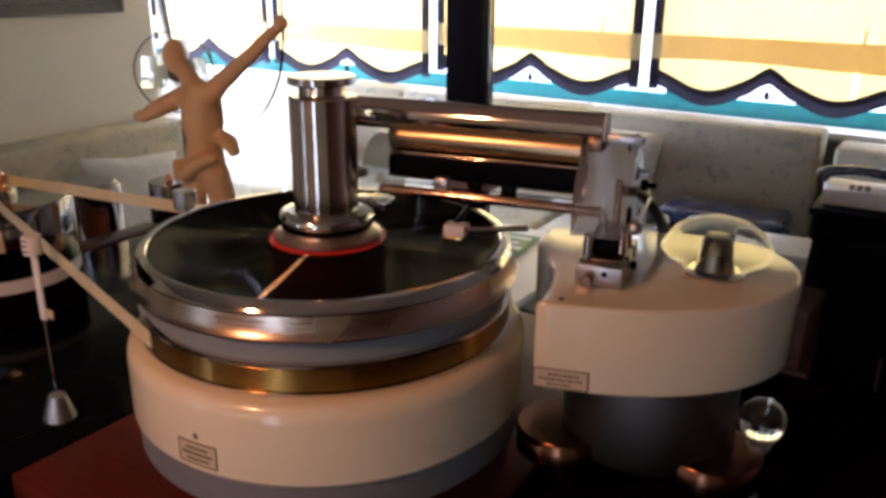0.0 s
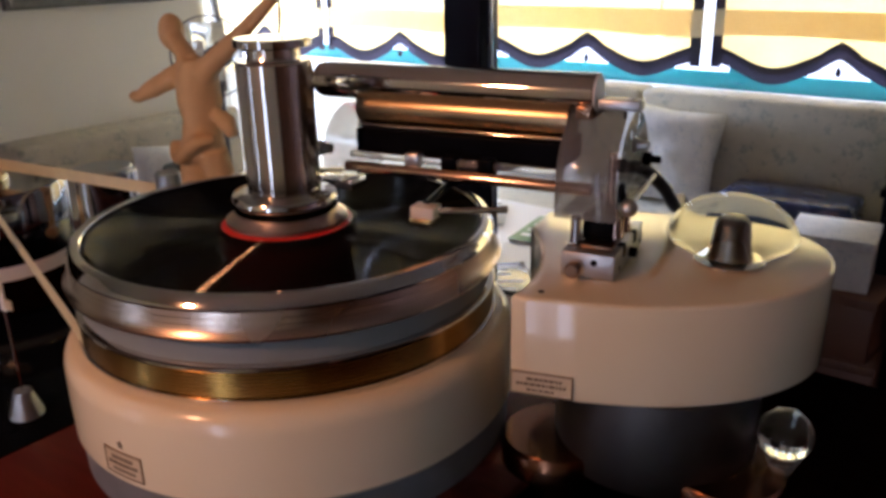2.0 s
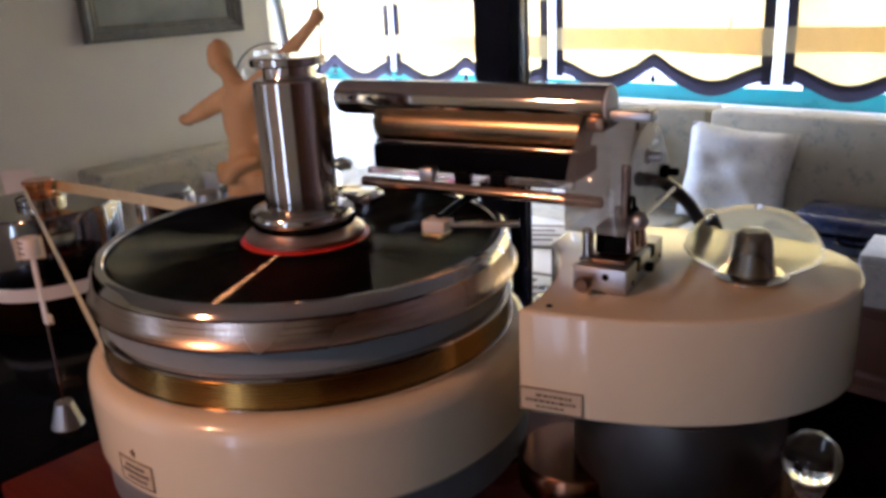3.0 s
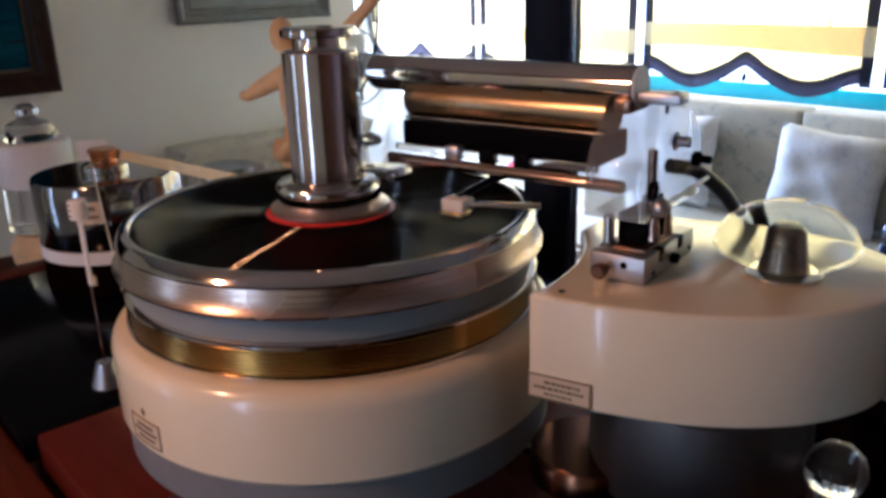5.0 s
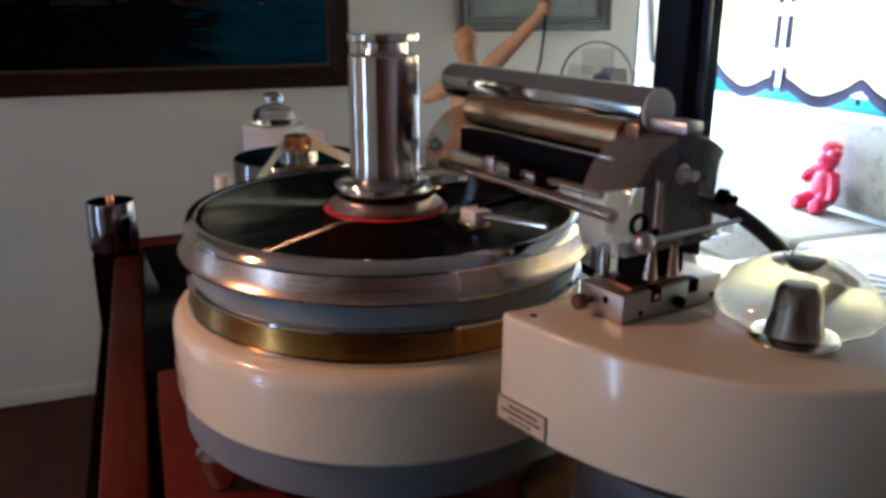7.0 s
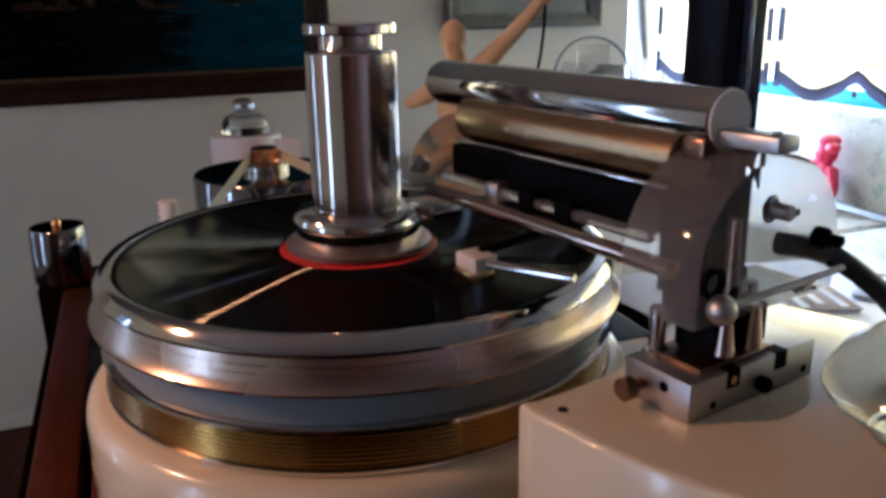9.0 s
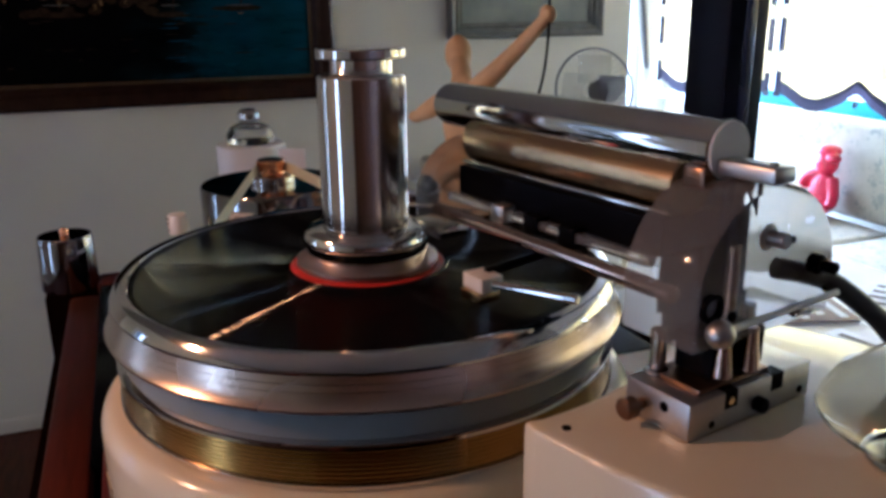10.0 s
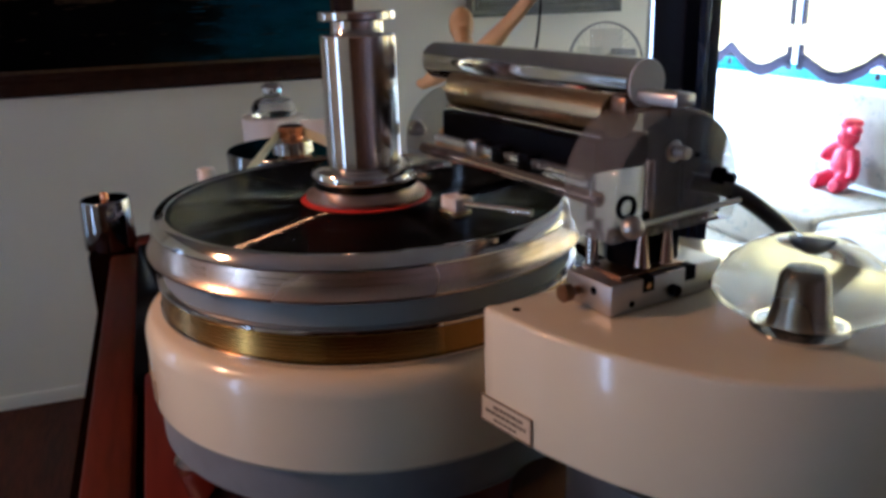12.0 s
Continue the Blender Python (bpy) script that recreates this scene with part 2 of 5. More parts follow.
def vinyl_mat():
    """Black vinyl whose fine grooves lean the surface in and out along the radius."""
    m = mat("black_vinyl", (0.002, 0.002, 0.002), 0.07, scale=40, rough_vary=0.02, spec=0.0)
    nt = m.node_tree
    co = nt.nodes.new("ShaderNodeTexCoord")
    sep = nt.nodes.new("ShaderNodeSeparateXYZ")
    nt.links.new(co.outputs["Object"], sep.inputs[0])
    flat = nt.nodes.new("ShaderNodeCombineXYZ")
    nt.links.new(sep.outputs[0], flat.inputs[0])
    nt.links.new(sep.outputs[1], flat.inputs[1])
    length = nt.nodes.new("ShaderNodeVectorMath")
    length.operation = "LENGTH"
    nt.links.new(flat.outputs[0], length.inputs[0])
    unit = nt.nodes.new("ShaderNodeVectorMath")
    unit.operation = "NORMALIZE"
    nt.links.new(flat.outputs[0], unit.inputs[0])
    many = nt.nodes.new("ShaderNodeMath")
    many.operation = "MULTIPLY"
    many.inputs[1].default_value = 90000
    nt.links.new(length.outputs["Value"], many.inputs[0])
    whole = nt.nodes.new("ShaderNodeMath")
    whole.operation = "FLOOR"
    nt.links.new(many.outputs[0], whole.inputs[0])
    wn = nt.nodes.new("ShaderNodeTexWhiteNoise")
    wn.noise_dimensions = "1D"
    nt.links.new(whole.outputs[0], wn.inputs["W"])
    lean = nt.nodes.new("ShaderNodeValToRGB")
    lean.color_ramp.interpolation = "LINEAR"
    e = lean.color_ramp.elements
    e[0].position, e[0].color = 0.0, (0.0, 0.0, 0.0, 1)
    e[1].position, e[1].color = 1.0, (1.0, 1.0, 1.0, 1)
    for at, v in ((0.47, 0.26), (0.53, 0.74)):
        k = e.new(at)
        k.color = (v, v, v, 1)
    nt.links.new(wn.outputs["Value"], lean.inputs[0])
    slope = nt.nodes.new("ShaderNodeMapRange")
    slope.inputs[3].default_value, slope.inputs[4].default_value = -2.45, 2.45
    nt.links.new(lean.outputs[0], slope.inputs[0])
    side = nt.nodes.new("ShaderNodeVectorMath")
    side.operation = "SCALE"
    nt.links.new(unit.outputs[0], side.inputs[0])
    nt.links.new(slope.outputs[0], side.inputs["Scale"])
    up = nt.nodes.new("ShaderNodeVectorMath")
    up.operation = "ADD"
    up.inputs[1].default_value = (0, 0, 1)
    nt.links.new(side.outputs[0], up.inputs[0])
    nrm = nt.nodes.new("ShaderNodeVectorMath")
    nrm.operation = "NORMALIZE"
    nt.links.new(up.outputs[0], nrm.inputs[0])
    gl = nt.nodes.new("ShaderNodeBsdfGlossy")
    gl.inputs["Color"].default_value = (0.033, 0.032, 0.031, 1)
    gl.inputs["Roughness"].default_value = 0.05
    nt.links.new(nrm.outputs[0], gl.inputs["Normal"])
    both = nt.nodes.new("ShaderNodeAddShader")
    nt.links.new(gl.outputs[0], both.inputs[0])
    nt.links.new(nt.nodes["Principled BSDF"].outputs[0], both.inputs[1])
    nt.links.new(both.outputs[0], nt.nodes["Material Output"].inputs[0])
    return m


M_VINYL = vinyl_mat()


def painting_mat():
    """A dark harbour scene that clears into teal water towards its edge."""
    m = mat("harbour_painting", (0.02, 0.02, 0.018), 0.6, scale=5, rough_vary=0.02, bump=0.3, bump_scale=90, spec=0.0)
    nt = m.node_tree
    co = nt.nodes.new("ShaderNodeTexCoord")
    sep = nt.nodes.new("ShaderNodeSeparateXYZ")
    nt.links.new(co.outputs["Object"], sep.inputs[0])
    nz = nt.nodes.new("ShaderNodeTexNoise")
    nz.inputs["Scale"].default_value, nz.inputs["Detail"].default_value = 4.0, 8
    mp = nt.nodes.new("ShaderNodeMapping")
    mp.inputs["Scale"].default_value = (1, 1, 3.2)
    nt.links.new(co.outputs["Object"], mp.inputs[0])
    nt.links.new(mp.outputs[0], nz.inputs["Vector"])
    add = nt.nodes.new("ShaderNodeMath")
    add.operation = "MULTIPLY_ADD"
    add.inputs[1].default_value = 0.5
    nt.links.new(nz.outputs[0], add.inputs[0])
    sc = nt.nodes.new("ShaderNodeMath")
    sc.operation = "MULTIPLY"
    sc.inputs[1].default_value = 0.5
    nt.links.new(sep.outputs[1], sc.inputs[0])
    nt.links.new(sc.outputs[0], add.inputs[2])
    r = nt.nodes.new("ShaderNodeValToRGB")
    e = r.color_ramp.elements
    e[0].position, e[0].color = 0.66, (0.002, 0.002, 0.002, 1)
    e[1].position, e[1].color = 1.0, (0.008, 0.060, 0.090, 1)
    for p, c in ((0.76, (0.004, 0.009, 0.010, 1)), (0.86, (0.004, 0.034, 0.050, 1))):
        x = e.new(p)
        x.color = c
    nt.links.new(add.outputs[0], r.inputs[0])
    nt.links.new(r.outputs[0], nt.nodes["Principled BSDF"].inputs["Base Color"])
    return m


M_PAINT = painting_mat()
M_OCHRE = mat("ochre_paint", (0.27, 0.15, 0.06), 0.6, scale=60, vary=0.2, spec=0.05)
M_UMBER = mat("umber_paint", (0.040, 0.024, 0.014), 0.6, scale=60, vary=0.3, spec=0.0)
M_SEA = mat("teal_sea_paint", (0.006, 0.055, 0.085), 0.6, scale=30, vary=0.35, spec=0.0)
M_PALE = mat("pale_sail_paint", (0.10, 0.10, 0.085), 0.6, scale=60, vary=0.2, spec=0.05)
M_PRINT = mat("faded_print", (0.30, 0.32, 0.28), 0.5, scale=7, second=(0.17, 0.20, 0.19), big=2.0)


# ---- building blocks ----
def thing(name, label, category, at=(0, 0, 0), turn=0, group="", kind=""):
    ob = new(name)
    ob.empty_display_size = 0.02
    ob.matrix_world = pose(*at, 0, 0, turn)
    return tagged(ob, label, category, group, kind)


def mesh_of(name, bm, material, sharp=35):
    for f in bm.faces:
        f.smooth = True
    lim = radians(sharp)
    for e in bm.edges:
        e.smooth = len(e.link_faces) == 2 and e.calc_face_angle(0) < lim
    me = bpy.data.meshes.new(name)
    bm.to_mesh(me)
    bm.free()
    me.materials.append(material)
    return me


def part(name, bm, material, parent=None, label="", at=None):
    ob = new(name, mesh_of(name, bm, material))
    if parent:
        ob.parent = parent
    if at is not None:
        ob.matrix_local = at
    return tagged(ob, label)


def solid(name, bm, material, label, category="", at=(0, 0, 0), turn=0, kind="", group=""):
    """A thing that is one mesh."""
    ob = new(name, mesh_of(name, bm, material))
    ob.matrix_world = pose(*at, 0, 0, turn)
    return tagged(ob, label, category, group, kind)


def box(x0, x1, y0, y1, z0, z1, bevel=0.0, seg=2):
    bm = bmesh.new()
    bmesh.ops.create_cube(bm, size=1, matrix=Matrix.Translation(((x0 + x1) / 2, (y0 + y1) / 2, (z0 + z1) / 2)) @ Matrix.Diagonal((x1 - x0, y1 - y0, z1 - z0, 1)))
    if bevel:
        bmesh.ops.bevel(bm, geom=bm.edges[:], offset=bevel, segments=seg, profile=0.5, affect="EDGES")
    return bm


def lathe(profile, n=64, m=None, closed=False):
    """Turns (radius, height) pairs round z; ends on the axis or as a closed ring."""
    bm = bmesh.new()
    rings = []
    for r, z in profile:
        if r < 1e-6:
            rings.append([bm.verts.new((0, 0, z))])
        else:
            rings.append([bm.verts.new((r * math.cos(2 * math.pi * i / n), r * math.sin(2 * math.pi * i / n), z)) for i in range(n)])
    pairs = list(zip(rings, rings[1:])) + ([(rings[-1], rings[0])] if closed else [])
    for a, b in pairs:
        for i in range(n):
            j = (i + 1) % n
            if len(a) == 1 and len(b) == 1:
                continue
            if len(a) == 1:
                bm.faces.new((a[0], b[j], b[i]))
            elif len(b) == 1:
                bm.faces.new((a[i], a[j], b[0]))
            else:
                bm.faces.new((a[i], a[j], b[j], b[i]))
    bmesh.ops.recalc_face_normals(bm, faces=bm.faces[:])
    if m is not None:
        bm.transform(m)
    return bm


def rod(r, a, b, n=24, bevel=None):
    """A round bar from a to b with softened ends."""
    a, b = Vector(a), Vector(b)
    d = b - a
    c = bevel if bevel is not None else min(r * 0.2, 0.001)
    h = d.length
    return lathe([(0, 0), (r - c, 0), (r, c), (r, h - c), (r - c, h), (0, h)], n, Matrix.Translation(a) @ d.to_track_quat("Z", "Y").to_matrix().to_4x4())


def prism(outline, z0, z1, bevel=0.0, seg=3, m=None):
    """Extrudes a plan outline from z0 to z1 with rounded top and bottom edges."""
    bm = bmesh.new()
    f = bm.faces.new([bm.verts.new((x, y, z0)) for x, y in outline])
    up = bmesh.ops.extrude_face_region(bm, geom=[f])
    bmesh.ops.translate(bm, vec=(0, 0, z1 - z0), verts=[v for v in up["geom"] if isinstance(v, bmesh.types.BMVert)])
    bmesh.ops.recalc_face_normals(bm, faces=bm.faces[:])
    if bevel:
        rim = [e for e in bm.edges if abs(e.verts[0].co.z - e.verts[1].co.z) < 1e-6]
        bmesh.ops.bevel(bm, geom=rim, offset=bevel, segments=seg, profile=0.5, affect="EDGES")
    if m is not None:
        bm.transform(m)
    return bm


def spline(points, n=8, closed=True):
    """A smooth run through plan or space points (Catmull-Rom)."""
    p = [Vector(q) for q in points]
    k = len(p)
    out = []
    for i in range(k if closed else k - 1):
        a, b, c, d = (p[(i + j) % k] if closed else p[min(max(i + j, 0), k - 1)] for j in (-1, 0, 1, 2))
        for s in range(n):
            t = s / n
            out.append(0.5 * (2 * b + (c - a) * t + (2 * a - 5 * b + 4 * c - d) * t * t + (3 * b - a - 3 * c + d) * t ** 3))
    if not closed:
        out.append(p[-1])
    return out


def hose(points, r, n=12, steps=8):
    """A tube along a smooth run; r is one radius or one for each point."""
    path = spline(points, steps, False)
    radii = [r] * len(path) if not isinstance(r, (list, tuple)) else [float(np.interp(i / steps, range(len(r)), r)) for i in range(len(path))]
    bm = bmesh.new()
    rings = []
    side = None
    for i, q in enumerate(path):
        t = (path[min(i + 1, len(path) - 1)] - path[max(i - 1, 0)]).normalized()
        if side is None:
            side = t.orthogonal().normalized()
        side = (side - t * side.dot(t)).normalized()
        up = t.cross(side)
        rings.append([bm.verts.new(q + (side * math.cos(2 * math.pi * k / n) + up * math.sin(2 * math.pi * k / n)) * radii[i]) for k in range(n)])
    for a, b in zip(rings, rings[1:]):
        for k in range(n):
            bm.faces.new((a[k], a[(k + 1) % n], b[(k + 1) % n], b[k]))
    bm.faces.new(rings[0][::-1])
    bm.faces.new(rings[-1])
    bmesh.ops.recalc_face_normals(bm, faces=bm.faces[:])
    return bm


def join(*bms):
    out = bmesh.new()
    for b in bms:
        me = bpy.data.meshes.new("tmp")
        b.to_mesh(me)
        b.free()
        out.from_mesh(me)
        bpy.data.meshes.remove(me)
    return out


def ball(r, at=(0, 0, 0), scale=(1, 1, 1), n=24, facets=False):
    bm = bmesh.new()
    if facets:
        bmesh.ops.create_icosphere(bm, subdivisions=2, radius=r)
    else:
        bmesh.ops.create_uvsphere(bm, u_segments=n, v_segments=n // 2, radius=r)
    bm.transform(Matrix.Translation(at) @ Matrix.Diagonal((*scale, 1)))
    return bm


def slab_with_hole(along, a0, a1, z0, z1, t0, t1, holes):
    """A wall sheet with rectangular openings through it; along is 'x' or 'y', holes are (a0, a1, z0, z1)."""
    xs = sorted({a0, a1, *(h[0] for h in holes), *(h[1] for h in holes)})
    zs = sorted({z0, z1, *(h[2] for h in holes), *(h[3] for h in holes)})
    bm = bmesh.new()
    vs = {}

    def v(a, z, t):
        key = (a, z, t)
        if key not in vs:
            vs[key] = bm.verts.new((a, t, z) if along == "x" else (t, a, z))
        return vs[key]

    def gone(i, j):
        if not (0 <= i < len(xs) - 1 and 0 <= j < len(zs) - 1):
            return True
        x, z = (xs[i] + xs[i + 1]) / 2, (zs[j] + zs[j + 1]) / 2
        return any(h[0] < x < h[1] and h[2] < z < h[3] for h in holes)
    for i in range(len(xs) - 1):
        for j in range(len(zs) - 1):
            if gone(i, j):
                continue
            a, b, c, d = xs[i], xs[i + 1], zs[j], zs[j + 1]
            for t in (t0, t1):
                bm.faces.new((v(a, c, t), v(b, c, t), v(b, d, t), v(a, d, t)))
            if gone(i - 1, j):
                bm.faces.new((v(a, c, t0), v(a, d, t0), v(a, d, t1), v(a, c, t1)))
            if gone(i + 1, j):
                bm.faces.new((v(b, c, t0), v(b, d, t0), v(b, d, t1), v(b, c, t1)))
            if gone(i, j - 1):
                bm.faces.new((v(a, c, t0), v(b, c, t0), v(b, c, t1), v(a, c, t1)))
            if gone(i, j + 1):
                bm.faces.new((v(a, d, t0), v(b, d, t0), v(b, d, t1), v(a, d, t1)))
    bmesh.ops.recalc_face_normals(bm, faces=bm.faces[:])
    return bm


# ---- the room ----
XW, XE, YN, YS, H, XA = -2.88, 3.2, 3.82, -2.6, 2.7, -5.0
solid("floor", box(XA - 0.2, XE + 0.2, YS - 0.2, YN + 0.2, -0.1, 0), M_FLOOR, "dark red-brown wooden floor", "floor", kind="structure")
solid("ceiling", box(XA - 0.2, XE + 0.2, YS - 0.2, YN + 0.2, H, H + 0.1), M_CEIL, "unseen ceiling in brown-grey, darkened to hold down bounced light", "ceiling", kind="structure")
N_HOLE = (-4.9, 1.7, 0.93, 2.35)
S_HOLES = ((-1.94, -1.44, 0.12, 2.3), (0.29, 0.79, 0.12, 2.3))
solid("wall_north", slab_with_hole("x", XA - 0.2, XE + 0.2, 0, H, YN, YN + 0.2, [N_HOLE]), M_WALL, "white wall with a wide window", "wall", kind="structure")
solid("wall_south", slab_with_hole("x", XW - 0.2, XE + 0.2, 0, H, YS - 0.2, YS, S_HOLES), M_WALL, "off-white wall with two narrow windows", "wall", kind="structure")
solid("wall_west", box(XW - 0.2, XW, YS, 2.08, 0, H), M_WALL, "off-white painted wall hung with pictures", "wall", kind="structure")
solid("wall_alcove", box(XA, XW - 0.201, 1.88, 2.08, 0, H), M_WALL, "off-white alcove wall", "wall", kind="structure")
W_HOLE = (2.3, 3.6, 0.35, 2.3)
solid("wall_alcove_end", slab_with_hole("y", 1.88, YN, 0, H, XA - 0.2, XA, [W_HOLE]), M_WALL, "off-white alcove end wall with a tall window", "wall", kind="structure")
solid("wall_east", box(XE, XE + 0.2, YS, YN, 0, H), M_PANEL, "dark wood-panelled wall", "wall", kind="structure")


def window(name, along, hole, t, panes, paint=None, sill=0.125):
    a0, a1, z0, z1 = hole
    paint = paint or M_TEAL
    w = thing(name, ("teal-painted" if paint is M_TEAL else "white-painted") + " wooden window with clear panes", "window", kind="structure")

    def bar(nm, p0, p1, q0, q1, m=paint, th=0.05):
        bm = box(p0, p1, t, t + th, q0, q1, 0.004) if along == "x" else box(t - th, t, p0, p1, q0, q1, 0.004)
        return part(nm, bm, m, w)
    bar("bottom_rail", a0, a1, z0, z0 + sill)
    bar("top_rail", a0, a1, z1 - 0.07, z1)
    step = (a1 - a0) / panes
    for i in range(panes + 1):
        c = min(max(a0 + i * step, a0 + 0.03), a1 - 0.03)
        bar("stile", c - 0.03, c + 0.03, z0 + sill, z1 - 0.07)
    for i in range(panes):
        g = part("pane", box(a0 + i * step + 0.03, a0 + (i + 1) * step - 0.03, t + 0.02, t + 0.024, z0 + sill, z1 - 0.07) if along == "x"
                 else box(t - 0.024, t - 0.02, a0 + i * step + 0.03, a0 + (i + 1) * step - 0.03, z0 + sill, z1 - 0.07), M_PANE, w)
        g.visible_shadow = False
    return w


window("window_1", "x", N_HOLE, YN + 0.03, 5)
window("window_3", "y", W_HOLE, XA - 0.05, 2, M_WHITE)
window("window_2", "x", S_HOLES[0], YS - 0.12, 1, M_WHITE)
window("window_4", "x", S_HOLES[1], YS - 0.12, 1, M_WHITE)
solid("window_sill", box(-4.9, 1.7, 3.635, YN - 0.001, 0.935, 0.975, 0.004), M_WHITE, "white painted window sill board", "sill", kind="structure")
solid("baseboard", box(XW, XW + 0.012, YS, 2.08, 0, 0.06, 0.004), M_WALL, "low off-white baseboard along the wall", "baseboard", kind="structure")


# ---- blinds ----
def hem_z(s):
    """Lower edge of a blind over its width, s from 0 to 1: two bows that meet in a peak."""
    c = abs(s - 0.5) * 2
    return 0.045 * math.cos(2 * math.pi * c) + (0.045 * max(0, 1 - c / 0.16))


def blind(width, low, top, m, label):
    w = thing("roman_blind", label, "blind", group="blinds at the windows")
    w.matrix_world = m
    n = 40

    def sheet(z_of_low, z_of_top, y, s0=0.0, s1=1.0, thick=0.004, k=n):
        bm = bmesh.new()
        rows = []
        for i in range(k + 1):
            s = s0 + (s1 - s0) * i / k
            a, b = z_of_low(s), z_of_top(s)
            wob = 0.006 * math.sin(9 * s + 2)
            rows.append([bm.verts.new((s * width, y + wob * (j / 4), a + (b - a) * j / 4)) for j in range(5)])
        for p, q in zip(rows, rows[1:]):
            for j in range(4):
                bm.faces.new((p[j], q[j], q[j + 1], p[j + 1]))
        bmesh.ops.solidify(bm, geom=bm.faces[:], thickness=thick)
        bmesh.ops.recalc_face_normals(bm, faces=bm.faces[:])
        return bm
    part("cloth", sheet(lambda s: low + 0.05 + hem_z(s), lambda s: top, 0.0), M_SHADE, w)
    part("fold", sheet(lambda s: low + 0.175 + 0.01 * math.sin(5 * s), lambda s: low + 0.30, -0.014), M_SHADE, w, "doubled fold of cloth")
    part("fold", sheet(lambda s: low + 0.50, lambda s: low + 0.58, -0.014), M_SHADE, w, "doubled fold of cloth")
    part("hem", sheet(lambda s: low + hem_z(s), lambda s: low + 0.080 + hem_z(s), -0.008), M_HEM, w, "dark scalloped hem")
    for s0, s1 in ((0.0, 0.045), (0.955, 1.0)):
        part("side_hem", sheet(lambda s: low + 0.02, lambda s: top, -0.009, s0, s1, k=3), M_HEM, w, "dark side hem")
    part("head_rail", box(0, width, -0.015, 0.0995, top - 0.03, top + 0.02, 0.003), M_WHITE, w, "white head rail on the wall")
    part("tassel", join(lathe([(0, -0.035), (0.012, -0.03), (0.016, -0.015), (0.009, 0.005), (0.004, 0.012), (0, 0.014)], 12),
                        lathe([(0.002, 0.01), (0.002, 0.05), (0, 0.05)], 6)), M_HEM, w, "small dark tassel", Matrix.Translation((width / 2, -0.012, low + 0.045)))
    return w


for x0, x1, low in ((-4.96, -3.74, 1.02), (-3.70, -2.40, 1.025), (-2.35, -1.07, 1.07), (-1.02, 0.18, 1.075), (0.22, 1.50, 1.075)):
    blind(x1 - x0, low, 2.5, pose(x0, YN - 0.10, 0), "cream cloth blind with a dark scalloped hem before the window")
drape = thing("side_drape", "grey edge of a drape hanging beside the alcove", "curtain", (XW - 0.05, 2.16, 0))
part("drape_cloth", hose([(0, 0, H - 0.02), (0.012, 0.01, 2.2), (-0.006, 0.0, 1.8), (0.02, 0.015, 1.5), (0.03, 0.03, 1.34)], [0.03, 0.026, 0.03, 0.024, 0.016], 10), M_PAPER, drape)
part("drape_trim", hose([(0.03, -0.02, H - 0.02), (0.042, -0.01, 2.2), (0.026, -0.02, 1.8), (0.05, 0.0, 1.5), (0.055, 0.02, 1.33)], 0.010, 8), M_TRIM, drape, "grey trim")


# ---- pictures ----
def picture(name, y0, y1, z0, z1, wf, frame_mat, inner_mat, art, label):
    p = thing(name, label, "picture", (XW + 0.002, y0, z0))
    w, h = y1 - y0, z1 - z0
    prof = [(0, 0), (0.035, 0.0), (0.045, 0.012), (0.030, wf * 0.55), (0.034, wf * 0.75), (0.016, wf), (0, wf)]

    def side(length, m):
        bm = bmesh.new()
        a = [bm.verts.new((x, d, d)) for x, d in prof]
        b = [bm.verts.new((x, length - d, d)) for x, d in prof]
        k = len(prof)
        for i in range(k):
            bm.faces.new((a[i], a[(i + 1) % k], b[(i + 1) % k], b[i]))
        bm.faces.new(a)
        bm.faces.new(b[::-1])
        bmesh.ops.recalc_face_normals(bm, faces=bm.faces[:])
        bm.transform(m)
        return bm
    part("frame_side", side(w, pose(0, 0, 0)), frame_mat, p)
    part("frame_side", side(h, pose(0, w, 0, 90)), frame_mat, p)
    part("frame_side", side(w, pose(0, w, h, 180)), frame_mat, p)
    part("frame_side", side(h, pose(0, 0, h, 270)), frame_mat, p)
    g = wf - 0.002
    for a in (box(0.012, 0.022, g, w - g, g, g + 0.012, 0.003), box(0.012, 0.022, g, w - g, h - g - 0.012, h - g, 0.003),
              box(0.012, 0.022, g, g + 0.012, g + 0.012, h - g - 0.012, 0.003), box(0.012, 0.022, w - g - 0.012, w - g, g + 0.012, h - g - 0.012, 0.003)):
        part("inner_slip", a, inner_mat, p, "gilt inner edge of the frame")
    canvas = part("canvas", box(0.004, 0.010, wf * 0.8, w - wf * 0.8, wf * 0.8, h - wf * 0.8), art, p, "the painted picture")
    return p, canvas


